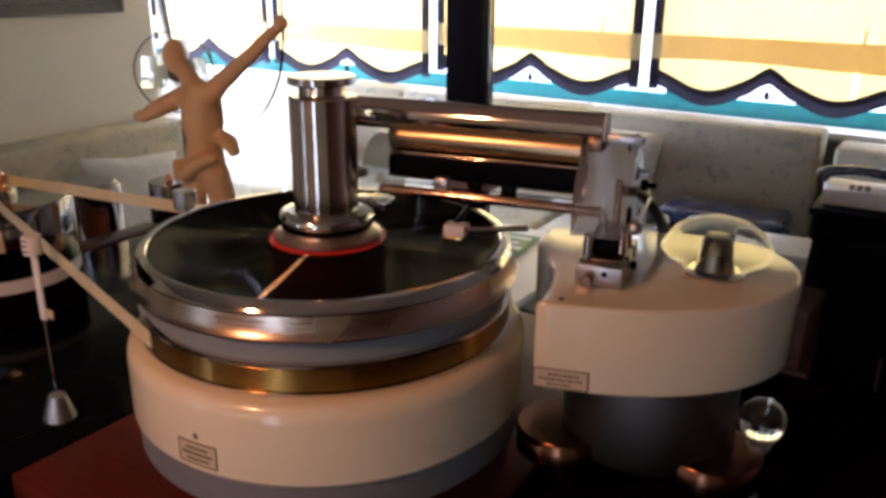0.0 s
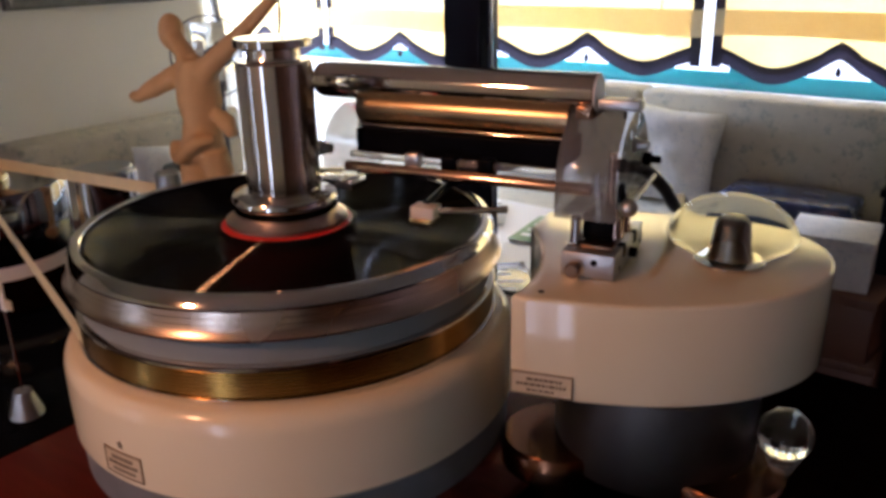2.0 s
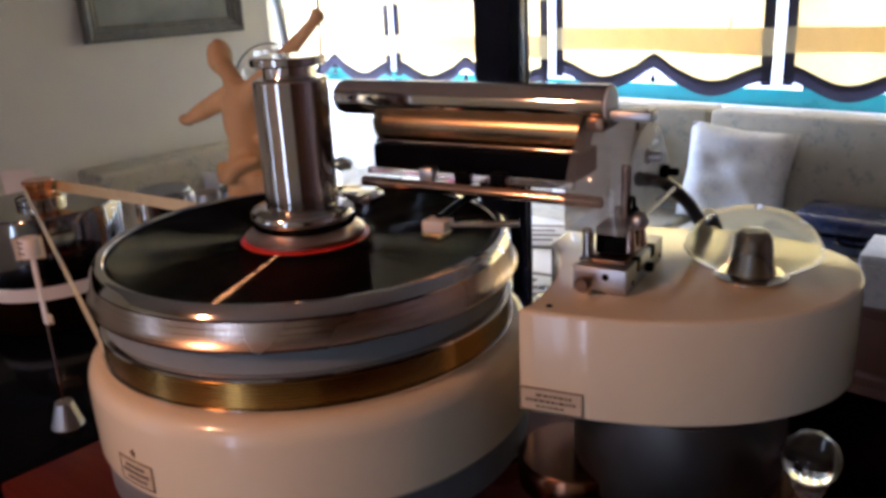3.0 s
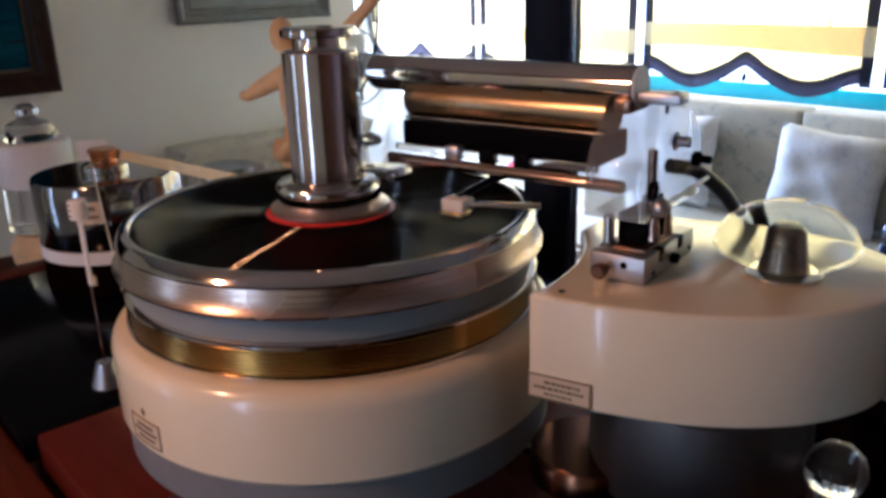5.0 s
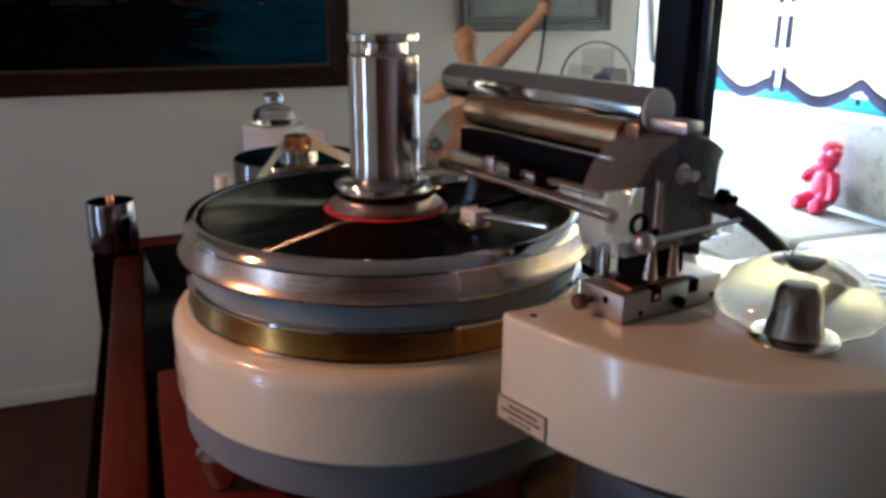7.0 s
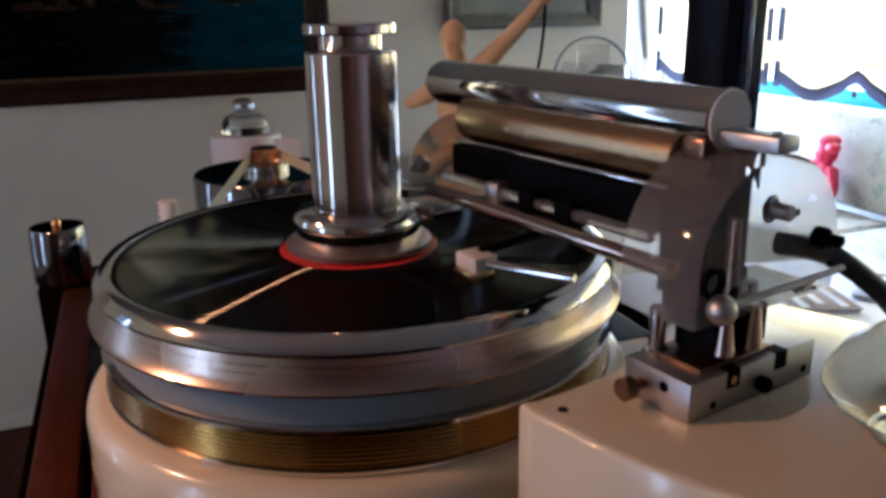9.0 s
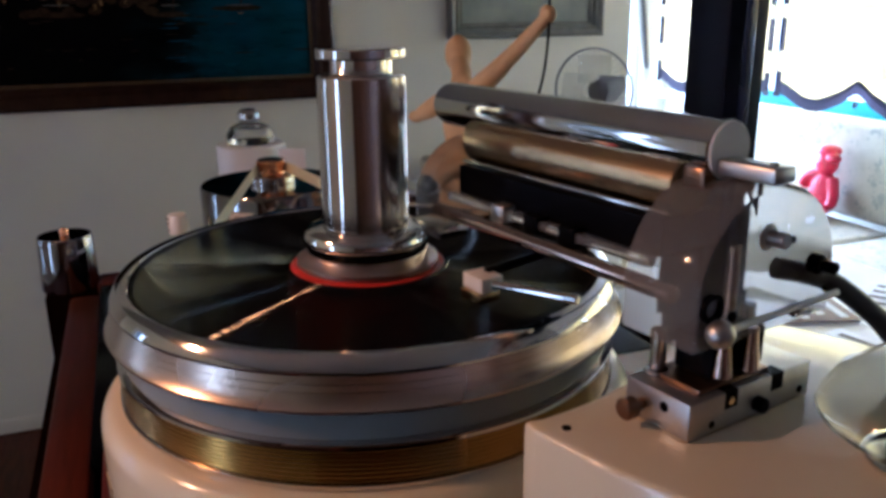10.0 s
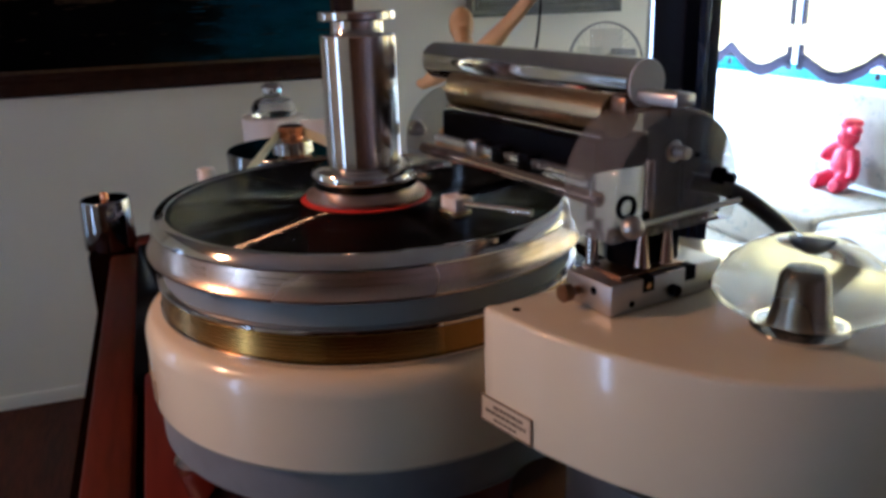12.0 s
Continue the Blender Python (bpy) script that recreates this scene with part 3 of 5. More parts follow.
def harbour(canvas):
    """Low quay houses with lit windows, moored boats and their broken reflections in thick paint."""
    rnd = random.Random(11)
    tones = {"ochre": M_OCHRE, "umber": M_UMBER, "sea": M_SEA, "pale": M_PALE}
    strokes = {k: bmesh.new() for k in tones}

    def dab(kind, y, z, w, h, lean=0.0):
        b = strokes[kind]
        n = 7
        rim = []
        for i in range(n):
            a = 2 * math.pi * i / n
            r = rnd.uniform(0.8, 1.1)
            rim.append((y + w / 2 * r * math.cos(a) + lean * math.sin(a) * h, z + h / 2 * r * math.sin(a)))
        low = [b.verts.new((0.0101, *q)) for q in rim]
        top = [b.verts.new((0.0101 + rnd.uniform(0.0008, 0.0015), *q)) for q in rim]
        b.faces.new(top)
        for i in range(n):
            b.faces.new((low[i], low[(i + 1) % n], top[(i + 1) % n], top[i]))
    for y, w, h in ((0.36, 0.16, 0.13), (0.50, 0.13, 0.17), (0.63, 0.12, 0.12), (0.74, 0.10, 0.16), (0.86, 0.13, 0.11)):
        for k in range(9):
            dab("umber", y + rnd.uniform(-w, w) * 0.4, 0.340 + rnd.uniform(0, h), 0.05, 0.035)
        for k in range(4):
            dab("ochre", y + (k - 1.5) * w * 0.22, 0.355 + rnd.uniform(0, h * 0.7), 0.014, 0.026)
    for y, w in ((0.30, 0.16), (0.58, 0.20), (0.97, 0.16), (1.22, 0.22)):
        dab("umber", y, 0.335 + rnd.uniform(-0.01, 0.03), w, 0.022)
        dab("pale", y, 0.352 + rnd.uniform(0.0, 0.02), w * 0.55, 0.007)
        dab("umber", y + 0.02, 0.42, 0.008, 0.17, 0.1)
    dab("sea", 1.24, 0.46, 0.05, 0.15)
    for k in range(70):
        dab(rnd.choice(("sea", "sea", "umber", "ochre")) if k % 9 == 0 else "sea", rnd.uniform(0.95, 1.48), rnd.uniform(0.11, 0.34), rnd.uniform(0.03, 0.12), rnd.uniform(0.003, 0.008))
    for k in range(24):
        dab("umber", rnd.uniform(0.2, 1.2), rnd.uniform(0.14, 0.32), rnd.uniform(0.02, 0.06), rnd.uniform(0.003, 0.007))
    for k, b in strokes.items():
        bmesh.ops.recalc_face_normals(b, faces=b.faces[:])
        tagged(part("paint_layer", b, tones[k], canvas), k + " brush strokes", kind="stuff")


_, oil_canvas = picture("oil_painting", -0.92, 0.662, 1.272, 2.22, 0.085, M_FRAMEWOOD, M_GILT, M_PAINT, "dark harbour painting with teal water in a brown gilt frame")
harbour(oil_canvas)
picture("framed_print", 1.165, 1.915, 1.488, 2.04, 0.055, M_FRAMEGREY, M_FRAMEGREY, M_PRINT, "faded print in a grey silvered frame on the wall")


# ---- sofa corner ----
def cushion(w, h, d, m, material, name, label, category="cushion", group=""):
    bm = bmesh.new()
    n = 16
    for sgn in (-1, 1):
        g = [[None] * (n + 1) for _ in range(n + 1)]
        for i in range(n + 1):
            for j in range(n + 1):
                x, z = 2 * i / n - 1, 2 * j / n - 1
                puff = max(0.0, (1 - x ** 4) * (1 - z ** 4)) ** 0.55
                pinch = 1 - 0.07 * (1 - abs(z)) * abs(x) ** 3
                pinch2 = 1 - 0.07 * (1 - abs(x)) * abs(z) ** 3
                wrinkle = (0.05 * math.sin(7 * x + 3 * z) + 0.06 * math.sin(4 * x - 9 * z + 1.3) + 0.04 * math.sin(13 * x + 11 * z)) * puff
                g[i][j] = bm.verts.new((x * w / 2 * pinch, sgn * d / 2 * puff * (1 + wrinkle), z * h / 2 * pinch2))
        for i in range(n):
            for j in range(n):
                bm.faces.new((g[i][j], g[i + 1][j], g[i + 1][j + 1], g[i][j + 1]))
    bmesh.ops.remove_doubles(bm, verts=bm.verts[:], dist=0.0008)
    bmesh.ops.recalc_face_normals(bm, faces=bm.faces[:])
    ob = new(name, mesh_of(name, bm, material, 60))
    ob.matrix_world = m
    return tagged(ob, label, category, group)


def sofa(name, length, m, label, seats, back=1.005):
    s = thing(name, label, "sofa")
    s.matrix_world = m
    part("plinth", box(0, length, 0.03, 0.85, 0.0, 0.24, 0.02), M_SOFA, s)
    k = length / seats
    for i in range(seats):
        part("seat_cushion", box(i * k + 0.004, (i + 1) * k - 0.004, 0.22, 0.88, 0.245, 0.50, 0.04, 4), M_SOFA, s)
        part("back_cushion", box(i * k + 0.004, (i + 1) * k - 0.004, 0.0, 0.20, 0.505, back, 0.024, 4), M_SOFA, s)
    return s


sofa("sofa", 3.45, pose(-0.10, 3.62, 0, 0, 0, 180), "grey floral upholstered sofa under the window", 3)
sofa("sofa", 1.05, pose(-2.84, 2.06, 0, 0, 0, -90), "grey floral upholstered sofa along the wall", 1)
sofa("armchair", 0.85, pose(0.80, 3.62, 0, 0, 0, 180), "grey floral armchair beside the sofa", 1, 0.955)
cushion(0.50, 0.46, 0.16, pose(-1.05, 3.30, 0.725, -12, 4, 4), M_PILLOW, "cushion", "pale floral cushion leaning on the sofa back", group="sofa cushions")
cushion(0.50, 0.46, 0.16, pose(-1.84, 3.30, 0.72, -12, -4, -6), M_PILLOW, "cushion", "pale floral cushion leaning on the sofa back", group="sofa cushions")
cushion(0.44, 0.42, 0.15, pose(-2.50, 1.62, 0.72, -12, 5, 84), M_PILLOW, "cushion", "pale floral cushion on the wall sofa", group="sofa cushions")

case = thing("briefcase", "glossy dark hard case tinted blue for sky light, lying on the sofa seat", "case", (-0.43, 3.20, 0.502), 2)
part("lower_shell", box(-0.275, 0.275, -0.15, 0.15, 0.0, 0.075, 0.022, 4), M_CASE, case)
part("lid", box(-0.275, 0.275, -0.15, 0.15, 0.079, 0.160, 0.034, 4), M_CASE, case)
for x in (-0.19, 0.19):
    part("latch", box(x - 0.02, x + 0.02, -0.158, -0.148, 0.060, 0.10, 0.003), M_BLACK, case, "dark latch")
part("handle", hose([(-0.07, -0.15, 0.07), (-0.06, -0.185, 0.07), (0.06, -0.185, 0.07), (0.07, -0.15, 0.07)], 0.009, 8), M_BLACK, case)


# ---- the rack ----
ZT = 1.265
rack = thing("rack", "dark mahogany rack with corner posts and open rails", "rack")


def finial(x, y, z):
    f = part("finial", lathe([(0, 0), (0.0375, 0), (0.0388, 0.002), (0.0362, 0.076), (0.0350, 0.078), (0, 0.078)], 48), M_MOTOR, rack, "tapered chrome cap", Matrix.Translation((x, y, z)))
    part("stud", lathe([(0.006, 0), (0.006, 0.007), (0.004, 0.010), (0, 0.011)], 12), M_COPPER, f, "small copper stud", Matrix.Translation((0, 0, 0.078)))


for x, y in ((-0.74, -0.241), (-0.74, 0.42), (0.62, 0.42)):
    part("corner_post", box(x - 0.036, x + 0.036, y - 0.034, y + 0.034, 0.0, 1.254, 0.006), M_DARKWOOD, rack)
    finial(x, y, 1.254)
part("corner_post", box(0.58, 0.66, -0.275, -0.195, 0.0, 1.15, 0.006), M_WOOD, rack)
part("front_rail", box(-0.7035, 0.58, -0.243, -0.202, 1.222, 1.25, 0.006), M_WOOD, rack)
# Added strip: the dim front face of the rail, as dark colour.
part("front_shade", box(-0.697, 0.58, -0.258, -0.205, 1.11, 1.2215, 0.004), M_DARKWOOD, rack, "added black-brown strip for the shaded front of the rail")
# Back rail in near black to keep window light off its edge.
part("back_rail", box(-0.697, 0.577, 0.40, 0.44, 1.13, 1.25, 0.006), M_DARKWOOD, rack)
part("side_rail", box(-0.765, -0.715, -0.206, 0.385, 1.19, 1.262, 0.006), M_WOOD, rack)
part("side_rail", box(0.60, 0.64, -0.195, 0.38, 1.13, 1.25, 0.006), M_WOOD, rack)
part("black_shelf", box(-0.705, -0.227, -0.2015, 0.395, 1.235, 1.262, 0.003), M_BLACKGLASS, rack, "black glossy shelf")
part("board", box(-0.222, 0.165, -0.190, 0.395, 1.225, ZT, 0.004), M_BOARD, rack, "red-brown wooden board")
# Right part of the red board, with the shade put into its colour.
part("shaded_side_board", box(0.169, 0.59, -0.2015, 0.395, 1.225, ZT, 0.004), M_DARKWOOD, rack, "red-brown side board coloured black for shade")
part("lower_shelf", box(-0.70, 0.59, -0.19, 0.39, 0.45, 0.48, 0.004), M_WOOD, rack)

# ---- turntable ----
tt = thing("turntable", "cream-lacquered round turntable with a thick layered metal platter", "turntable", (0, 0, ZT))
Z = ZT
part("body", lathe([(0.10, 1.345 - Z), (0.168, 1.345 - Z), (0.1712, 1.349 - Z), (0.1712, 1.3970 - Z), (0.1708, 1.4005 - Z), (0.1696, 1.4042 - Z), (0.1676, 1.4076 - Z), (0.1648, 1.4102 - Z), (0.1615, 1.4113 - Z), (0.158, 1.4115 - Z), (0.10, 1.4115 - Z)], 128, closed=True), M_CREAM, tt)
part("base_ring", lathe([(0.09, 1.316 - Z), (0.1645, 1.316 - Z), (0.1675, 1.319 - Z), (0.1675, 1.3445 - Z), (0.09, 1.3445 - Z)], 128, closed=True), M_GREY, tt, "grey painted base ring")
for a in (-84, 36, 156):
    c, s = math.cos(radians(a)), math.sin(radians(a))
    part("foot", lathe([(0, 0), (0.012, 0), (0.0145, 0.003), (0.020, 0.022), (0.020, 0.030), (0.014, 0.034), (0.014, 0.051), (0, 0.051)], 32), M_CHROME, tt, "turned chrome foot", Matrix.Translation((0.145 * c, 0.145 * s, 0)))
part("sub_platter", lathe([(0.06, 1.4120 - Z), (0.1575, 1.4120 - Z), (0.1582, 1.4130 - Z), (0.1582, 1.4148 - Z), (0.1566, 1.4155 - Z), (0.06, 1.4155 - Z)], 128, closed=True), M_BEVEL, tt, "polished lower rim")
ridge = [(0.06, 1.4158 - Z)]
for i in range(7):
    z = 1.4158 - Z + i * 0.0025
    ridge += [(0.1566, z), (0.15695, z + 0.0006), (0.15695, z + 0.0018), (0.1566, z + 0.0023)]
ridge += [(0.06, 1.4158 - Z + 0.0175)]
part("gold_ring", lathe(ridge, 128, closed=True), M_GOLD, tt, "gold ring with fine grooves")
part("rim", lathe([(0.06, 1.4336 - Z), (0.1572, 1.4336 - Z), (0.1580, 1.4345 - Z), (0.1580, 1.4362 - Z), (0.1565, 1.4372 - Z), (0.06, 1.4372 - Z)], 128, closed=True), M_BEVEL, tt, "polished rim")
part("grey_band", lathe([(0.06, 1.4375 - Z), (0.1535, 1.4375 - Z), (0.1535, 1.4540 - Z), (0.06, 1.4540 - Z)], 128, closed=True), M_BAND, tt, "smooth grey band")
part("platter", lathe([(0.06, 1.4543 - Z), (0.1590, 1.4543 - Z), (0.1620, 1.4558 - Z), (0.1625, 1.4574 - Z), (0.1605, 1.4595 - Z), (0.1590, 1.4630 - Z), (0.1583, 1.4650 - Z), (0.1587, 1.4656 - Z), (0.1578, 1.4690 - Z), (0.1583, 1.4697 - Z), (0.1575, 1.4735 - Z), (0.06, 1.4735 - Z)], 160, closed=True), M_TURNED, tt, "turned steel platter")
part("outer_ring", lathe([(0.1465, 1.4738 - Z), (0.1575, 1.4738 - Z), (0.1578, 1.4750 - Z), (0.1545, 1.4815 - Z), (0.1535, 1.4822 - Z), (0.1480, 1.4822 - Z), (0.1470, 1.4812 - Z)], 160, closed=True), M_BEVEL, tt, "polished bevelled outer ring")

# the disc and its clamp
disc = thing("record", "black vinyl record with a red label on the platter", "record", (0, 0, 1.4740))
part("vinyl", lathe([(0.004, 0), (0.1462, 0), (0.1464, 0.004), (0.144, 0.0058), (0.053, 0.0056), (0.0515, 0.0052), (0.004, 0.0052)], 160, closed=True), M_VINYL, disc)
part("label", lathe([(0.004, 0.0054), (0.0490, 0.0054), (0.0495, 0.0058), (0.0490, 0.0062), (0.004, 0.0062)], 96, closed=True), M_RED, disc, "plain red paper label")

clamp = thing("record_clamp", "tall polished steel record clamp on the spindle", "clamp", (0, 0, 1.4803))
part("foot_ring", lathe([(0, 0), (0.0440, 0), (0.0455, 0.0015), (0.0455, 0.0040), (0.0390, 0.0075), (0, 0.0075)], 80), M_ROSYSATIN, clamp)
part("flange", lathe([(0, 0.0077), (0.0382, 0.0077), (0.0388, 0.009), (0.0388, 0.0155), (0.0402, 0.0170), (0.0402, 0.0200), (0.0385, 0.0228), (0.034, 0.0245), (0.028, 0.0250), (0, 0.0250)], 80), M_CHROME, clamp)
part("column", lathe([(0, 0.0252), (0.0268, 0.0252), (0.0274, 0.0260), (0.0274, 0.1180), (0.0260, 0.1195), (0, 0.1195)], 96), M_CLAMP, clamp)
part("neck", lathe([(0, 0.1197), (0.0195, 0.1197), (0.0190, 0.1206), (0.0190, 0.1285), (0, 0.1285)], 64), M_CLAMP, clamp)
part("cap", lathe([(0, 0.1287), (0.0262, 0.1287), (0.0276, 0.1297), (0.0276, 0.1342), (0.0268, 0.1352), (0.012, 0.1355), (0, 0.1350)], 96), M_CHROME, clamp)


def sticker(parent, w, h, lines, m, bend=None):
    """A printed label: a pale plate with a dark border and lines of unreadable writing as bars. bend: radius of the wall that it lies on."""
    def curved(bm):
        if bend:
            bmesh.ops.subdivide_edges(bm, edges=[e for e in bm.edges if abs(e.verts[0].co.x - e.verts[1].co.x) > 0.004], cuts=8)
            for v in bm.verts:
                a = v.co.x / bend
                r = bend - v.co.y
                v.co.x, v.co.y = r * math.sin(a), bend - r * math.cos(a)
        return bm
    s = part("sticker", curved(box(-w / 2, w / 2, -0.0005, 0.0, 0, h)), M_STICK, parent, "small printed label", m)
    e = 0.0009
    for b in (box(-w / 2, w / 2, -0.0008, -0.0005, 0, e), box(-w / 2, w / 2, -0.0008, -0.0005, h - e, h),
              box(-w / 2, -w / 2 + e, -0.0008, -0.0005, e, h - e), box(w / 2 - e, w / 2, -0.0008, -0.0005, e, h - e)):
        part("border", curved(b), M_INK, s)
    for z, x0, x1, t in lines:
        x = x0
        rnd = random.Random(int(z * 1e5))
        while x < x1 - 0.001:
            k = min(rnd.uniform(0.0012, 0.0042), x1 - x)
            part("text_bar", curved(box(x, x + k, -0.0008, -0.0005, z, z + t)), M_INK, s)
            x += k + 0.0008
    return s


a = radians(-84.5)
sticker(tt, 0.036, 0.019, ((0.0125, -0.010, 0.010, 0.0022), (0.0080, -0.014, 0.014, 0.0022), (0.0036, -0.010, 0.011, 0.0018)),
        Matrix.Translation((0.1713 * math.cos(a), 0.1713 * math.sin(a), 1.353 - Z)) @ pose(0, 0, 0, 0, 0, -84.5 + 90), bend=0.1713)
star_pts = [((0.0032 if i % 2 == 0 else 0.0014) * math.sin(math.pi * i / 5), (0.0032 if i % 2 == 0 else 0.0014) * math.cos(math.pi * i / 5)) for i in range(10)]
part("star_mark", prism(star_pts, 0, 0.0006), M_INK, tt, "small dark star mark",
     Matrix.Translation((0.1712 * math.cos(a), 0.1712 * math.sin(a), 1.377 - Z)) @ pose(0, 0, 0, 90, 0, -84.5 + 90))


# ---- drive ----
motor = thing("motor", "polished chrome motor housing with a copper pulley", "motor", (-0.605, 0.035, 1.262))
part("wooden_base", lathe([(0, 0), (0.092, 0), (0.095, 0.003), (0.095, 0.045), (0, 0.045)], 64), M_DARKWOOD, motor, "black-brown wooden base")
part("band", lathe([(0, 0.0455), (0.0955, 0.0455), (0.0955, 0.062), (0, 0.062)], 64), M_PAPER, motor, "white band")
part("housing", lathe([(0, 0.0625), (0.094, 0.0625), (0.095, 0.064), (0.095, 0.146), (0.093, 0.149), (0, 0.150)], 80), M_MOTOR, motor)
part("pulley_hub", lathe([(0, 0.1502), (0.030, 0.1502), (0.030, 0.158), (0.024, 0.161), (0, 0.161)], 48), M_CHROME, motor)
part("pulley", lathe([(0, 0.1612), (0.017, 0.1612), (0.0175, 0.164), (0.0165, 0.166), (0.0165, 0.171), (0.019, 0.1725), (0.019, 0.178), (0.017, 0.180), (0, 0.180)], 48), M_COPPER, motor, "copper pulley")
sticker(motor, 0.036, 0.03, ((0.018, -0.008, 0.010, 0.006), (0.008, -0.012, 0.012, 0.004)), pose(0.0952 * math.cos(radians(-35)), 0.0952 * math.sin(radians(-35)), 0.10, 0, 0, 55), bend=0.0952)


def belt():
    """Flat ribbon from the copper pulley round the gold ring."""
    pc, pr, R, z0, z1 = Vector((-0.605, 0.035)), 0.0172, 0.1561, 1.4247, 1.4315
    d = -pc
    base = math.atan2(d.y, d.x)
    off = math.acos((pr - R) / d.length)
    w = 0.0145
    run = []
    lo, hi = base - off, base + off
    for k in range(41):
        ang = lo + (hi - lo) * k / 40
        run.append((R * math.cos(ang), R * math.sin(ang), z0))
    for k in range(17):
        ang = hi + (2 * math.pi - 2 * off) * k / 16
        run.append((pc.x + pr * math.cos(ang), pc.y + pr * math.sin(ang), z1))
    bm = bmesh.new()
    rings = []
    n = len(run)
    for i, (x, y, z) in enumerate(run):
        c = Vector((0, 0)) if i < 41 else pc
        r = (Vector((x, y)) - c).normalized() * 0.0003
        rings.append([bm.verts.new(q) for q in ((x, y, z - w / 2), (x + r.x, y + r.y, z - w / 2), (x + r.x, y + r.y, z + w / 2), (x, y, z + w / 2))])
    for i in range(n):
        p, q = rings[i], rings[(i + 1) % n]
        for j in range(4):
            bm.faces.new((p[j], p[(j + 1) % 4], q[(j + 1) % 4], q[j]))
    bmesh.ops.recalc_face_normals(bm, faces=bm.faces[:])
    return solid("drive_belt", bm, M_BELT, "amber flat drive belt running from pulley to platter", "belt")


belt()

plumb = thing("marker_stand", "thin rod on a silver cone with a paper strip", "stand", (-0.277, -0.104, 1.2625))
part("cone_base", lathe([(0, 0), (0.0155, 0), (0.016, 0.001), (0.009, 0.024), (0.0085, 0.026), (0, 0.026)], 32), M_SATIN, plumb)
part("rod", rod(0.0011, (0, 0, 0.026), (0, 0, 0.140), 10), M_CHROME, plumb)
part("paper_strip", box(-0.0045, 0.0045, -0.0012, 0.0012, 0.108, 0.176, 0.0006), M_PAPER, plumb, "white paper strip")
part("side_tab", box(0.0047, 0.0165, -0.0010, 0.0010, 0.112, 0.121, 0.0004), M_STICK, plumb, "small pale side tab")
cap = part("tag_cap", lathe([(0, 0.1765), (0.0086, 0.1765), (0.0088, 0.177), (0.0088, 0.1935), (0.0082, 0.1945), (0, 0.1945)], 24), M_PAPER, plumb, "white cap with a dark mark")
for z0, x0, x1 in ((0.1905, -0.0040, 0.0042), (0.1855, -0.0042, 0.0036), (0.1800, -0.0036, 0.0042)):
    mark = box(x0, x1, -0.0002, 0.0002, z0, z0 + 0.0016)
    for face_turn in (-60, 10):
        k = mark.copy()
        k.transform(pose(0, 0, 0, 0, 0, face_turn) @ Matrix.Translation((0, -0.0090, 0)))
        part("tag_mark", k, M_INK, cap, "dark mark")
    mark.free()

nub = thing("small_post", "small chrome post with a flat cap", "post", (-0.31, 0.104, 1.2625))
part("stem", lathe([(0, 0), (0.014, 0), (0.014, 0.004), (0.007, 0.010), (0.007, 0.165), (0, 0.165)], 24), M_CHROME, nub)
part("cap", lathe([(0, 0.165), (0.013, 0.165), (0.0135, 0.167), (0.0135, 0.186), (0.012, 0.188), (0, 0.188)], 32), M_SATIN, nub)

canister = thing("canister", "polished chrome cylinder standing on the sideboard", "canister", (-0.875, 0.345, 1.1405))
part("shell", lathe([(0, 0), (0.054, 0), (0.056, 0.002), (0.056, 0.176), (0.054, 0.178), (0, 0.179)], 64), M_CHROME, canister)
part("lid", lathe([(0, 0.1792), (0.050, 0.1792), (0.050, 0.184), (0.048, 0.186), (0, 0.186)], 64), M_SATIN, canister)

side = thing("sideboard", "narrow dark wooden sideboard behind the rack", "sideboard", (-1.03, 0.18, 0))
part("carcass", box(-0.20, 0.20, -0.26, 0.26, 0.06, 1.115, 0.004), M_WOOD, side)
part("top", box(-0.215, 0.215, -0.275, 0.275, 1.1155, 1.14, 0.005), M_WOOD, side)
for x in (-0.17, 0.17):
    for y in (-0.23, 0.23):
        part("leg", box(x - 0.02, x + 0.02, y - 0.02, y + 0.02, 0, 0.06, 0.003), M_DARKWOOD, side)
jar = thing("bottle", "white glass jar with a crystal stopper on wood", "bottle", (-1.10, 0.075, 1.1405))
part("wooden_foot", lathe([(0, 0), (0.050, 0), (0.066, 0.02), (0.070, 0.045), (0.055, 0.075), (0, 0.08)], 48), M_TAN, jar, "round pale wooden foot")
part("lower_glass", lathe([(0, 0.081), (0.060, 0.081), (0.064, 0.085), (0.064, 0.165), (0, 0.165)], 48), M_ACRYL, jar, "clear glass lower half")
part("body", lathe([(0, 0.1655), (0.064, 0.1655), (0.065, 0.168), (0.065, 0.243), (0.062, 0.246), (0, 0.246)], 48), M_PAPER, jar, "matt white body")
part("shoulder", lathe([(0, 0.2465), (0.045, 0.2465), (0.046, 0.262), (0.038, 0.276), (0.020, 0.284), (0, 0.285)], 10), M_CRYSTAL, jar, "crystal shoulder")
part("stopper", lathe([(0, 0.2855), (0.014, 0.2855), (0.021, 0.293), (0.021, 0.303), (0.014, 0.310), (0, 0.312)], 24), M_CHROME, jar, "faceted stopper")

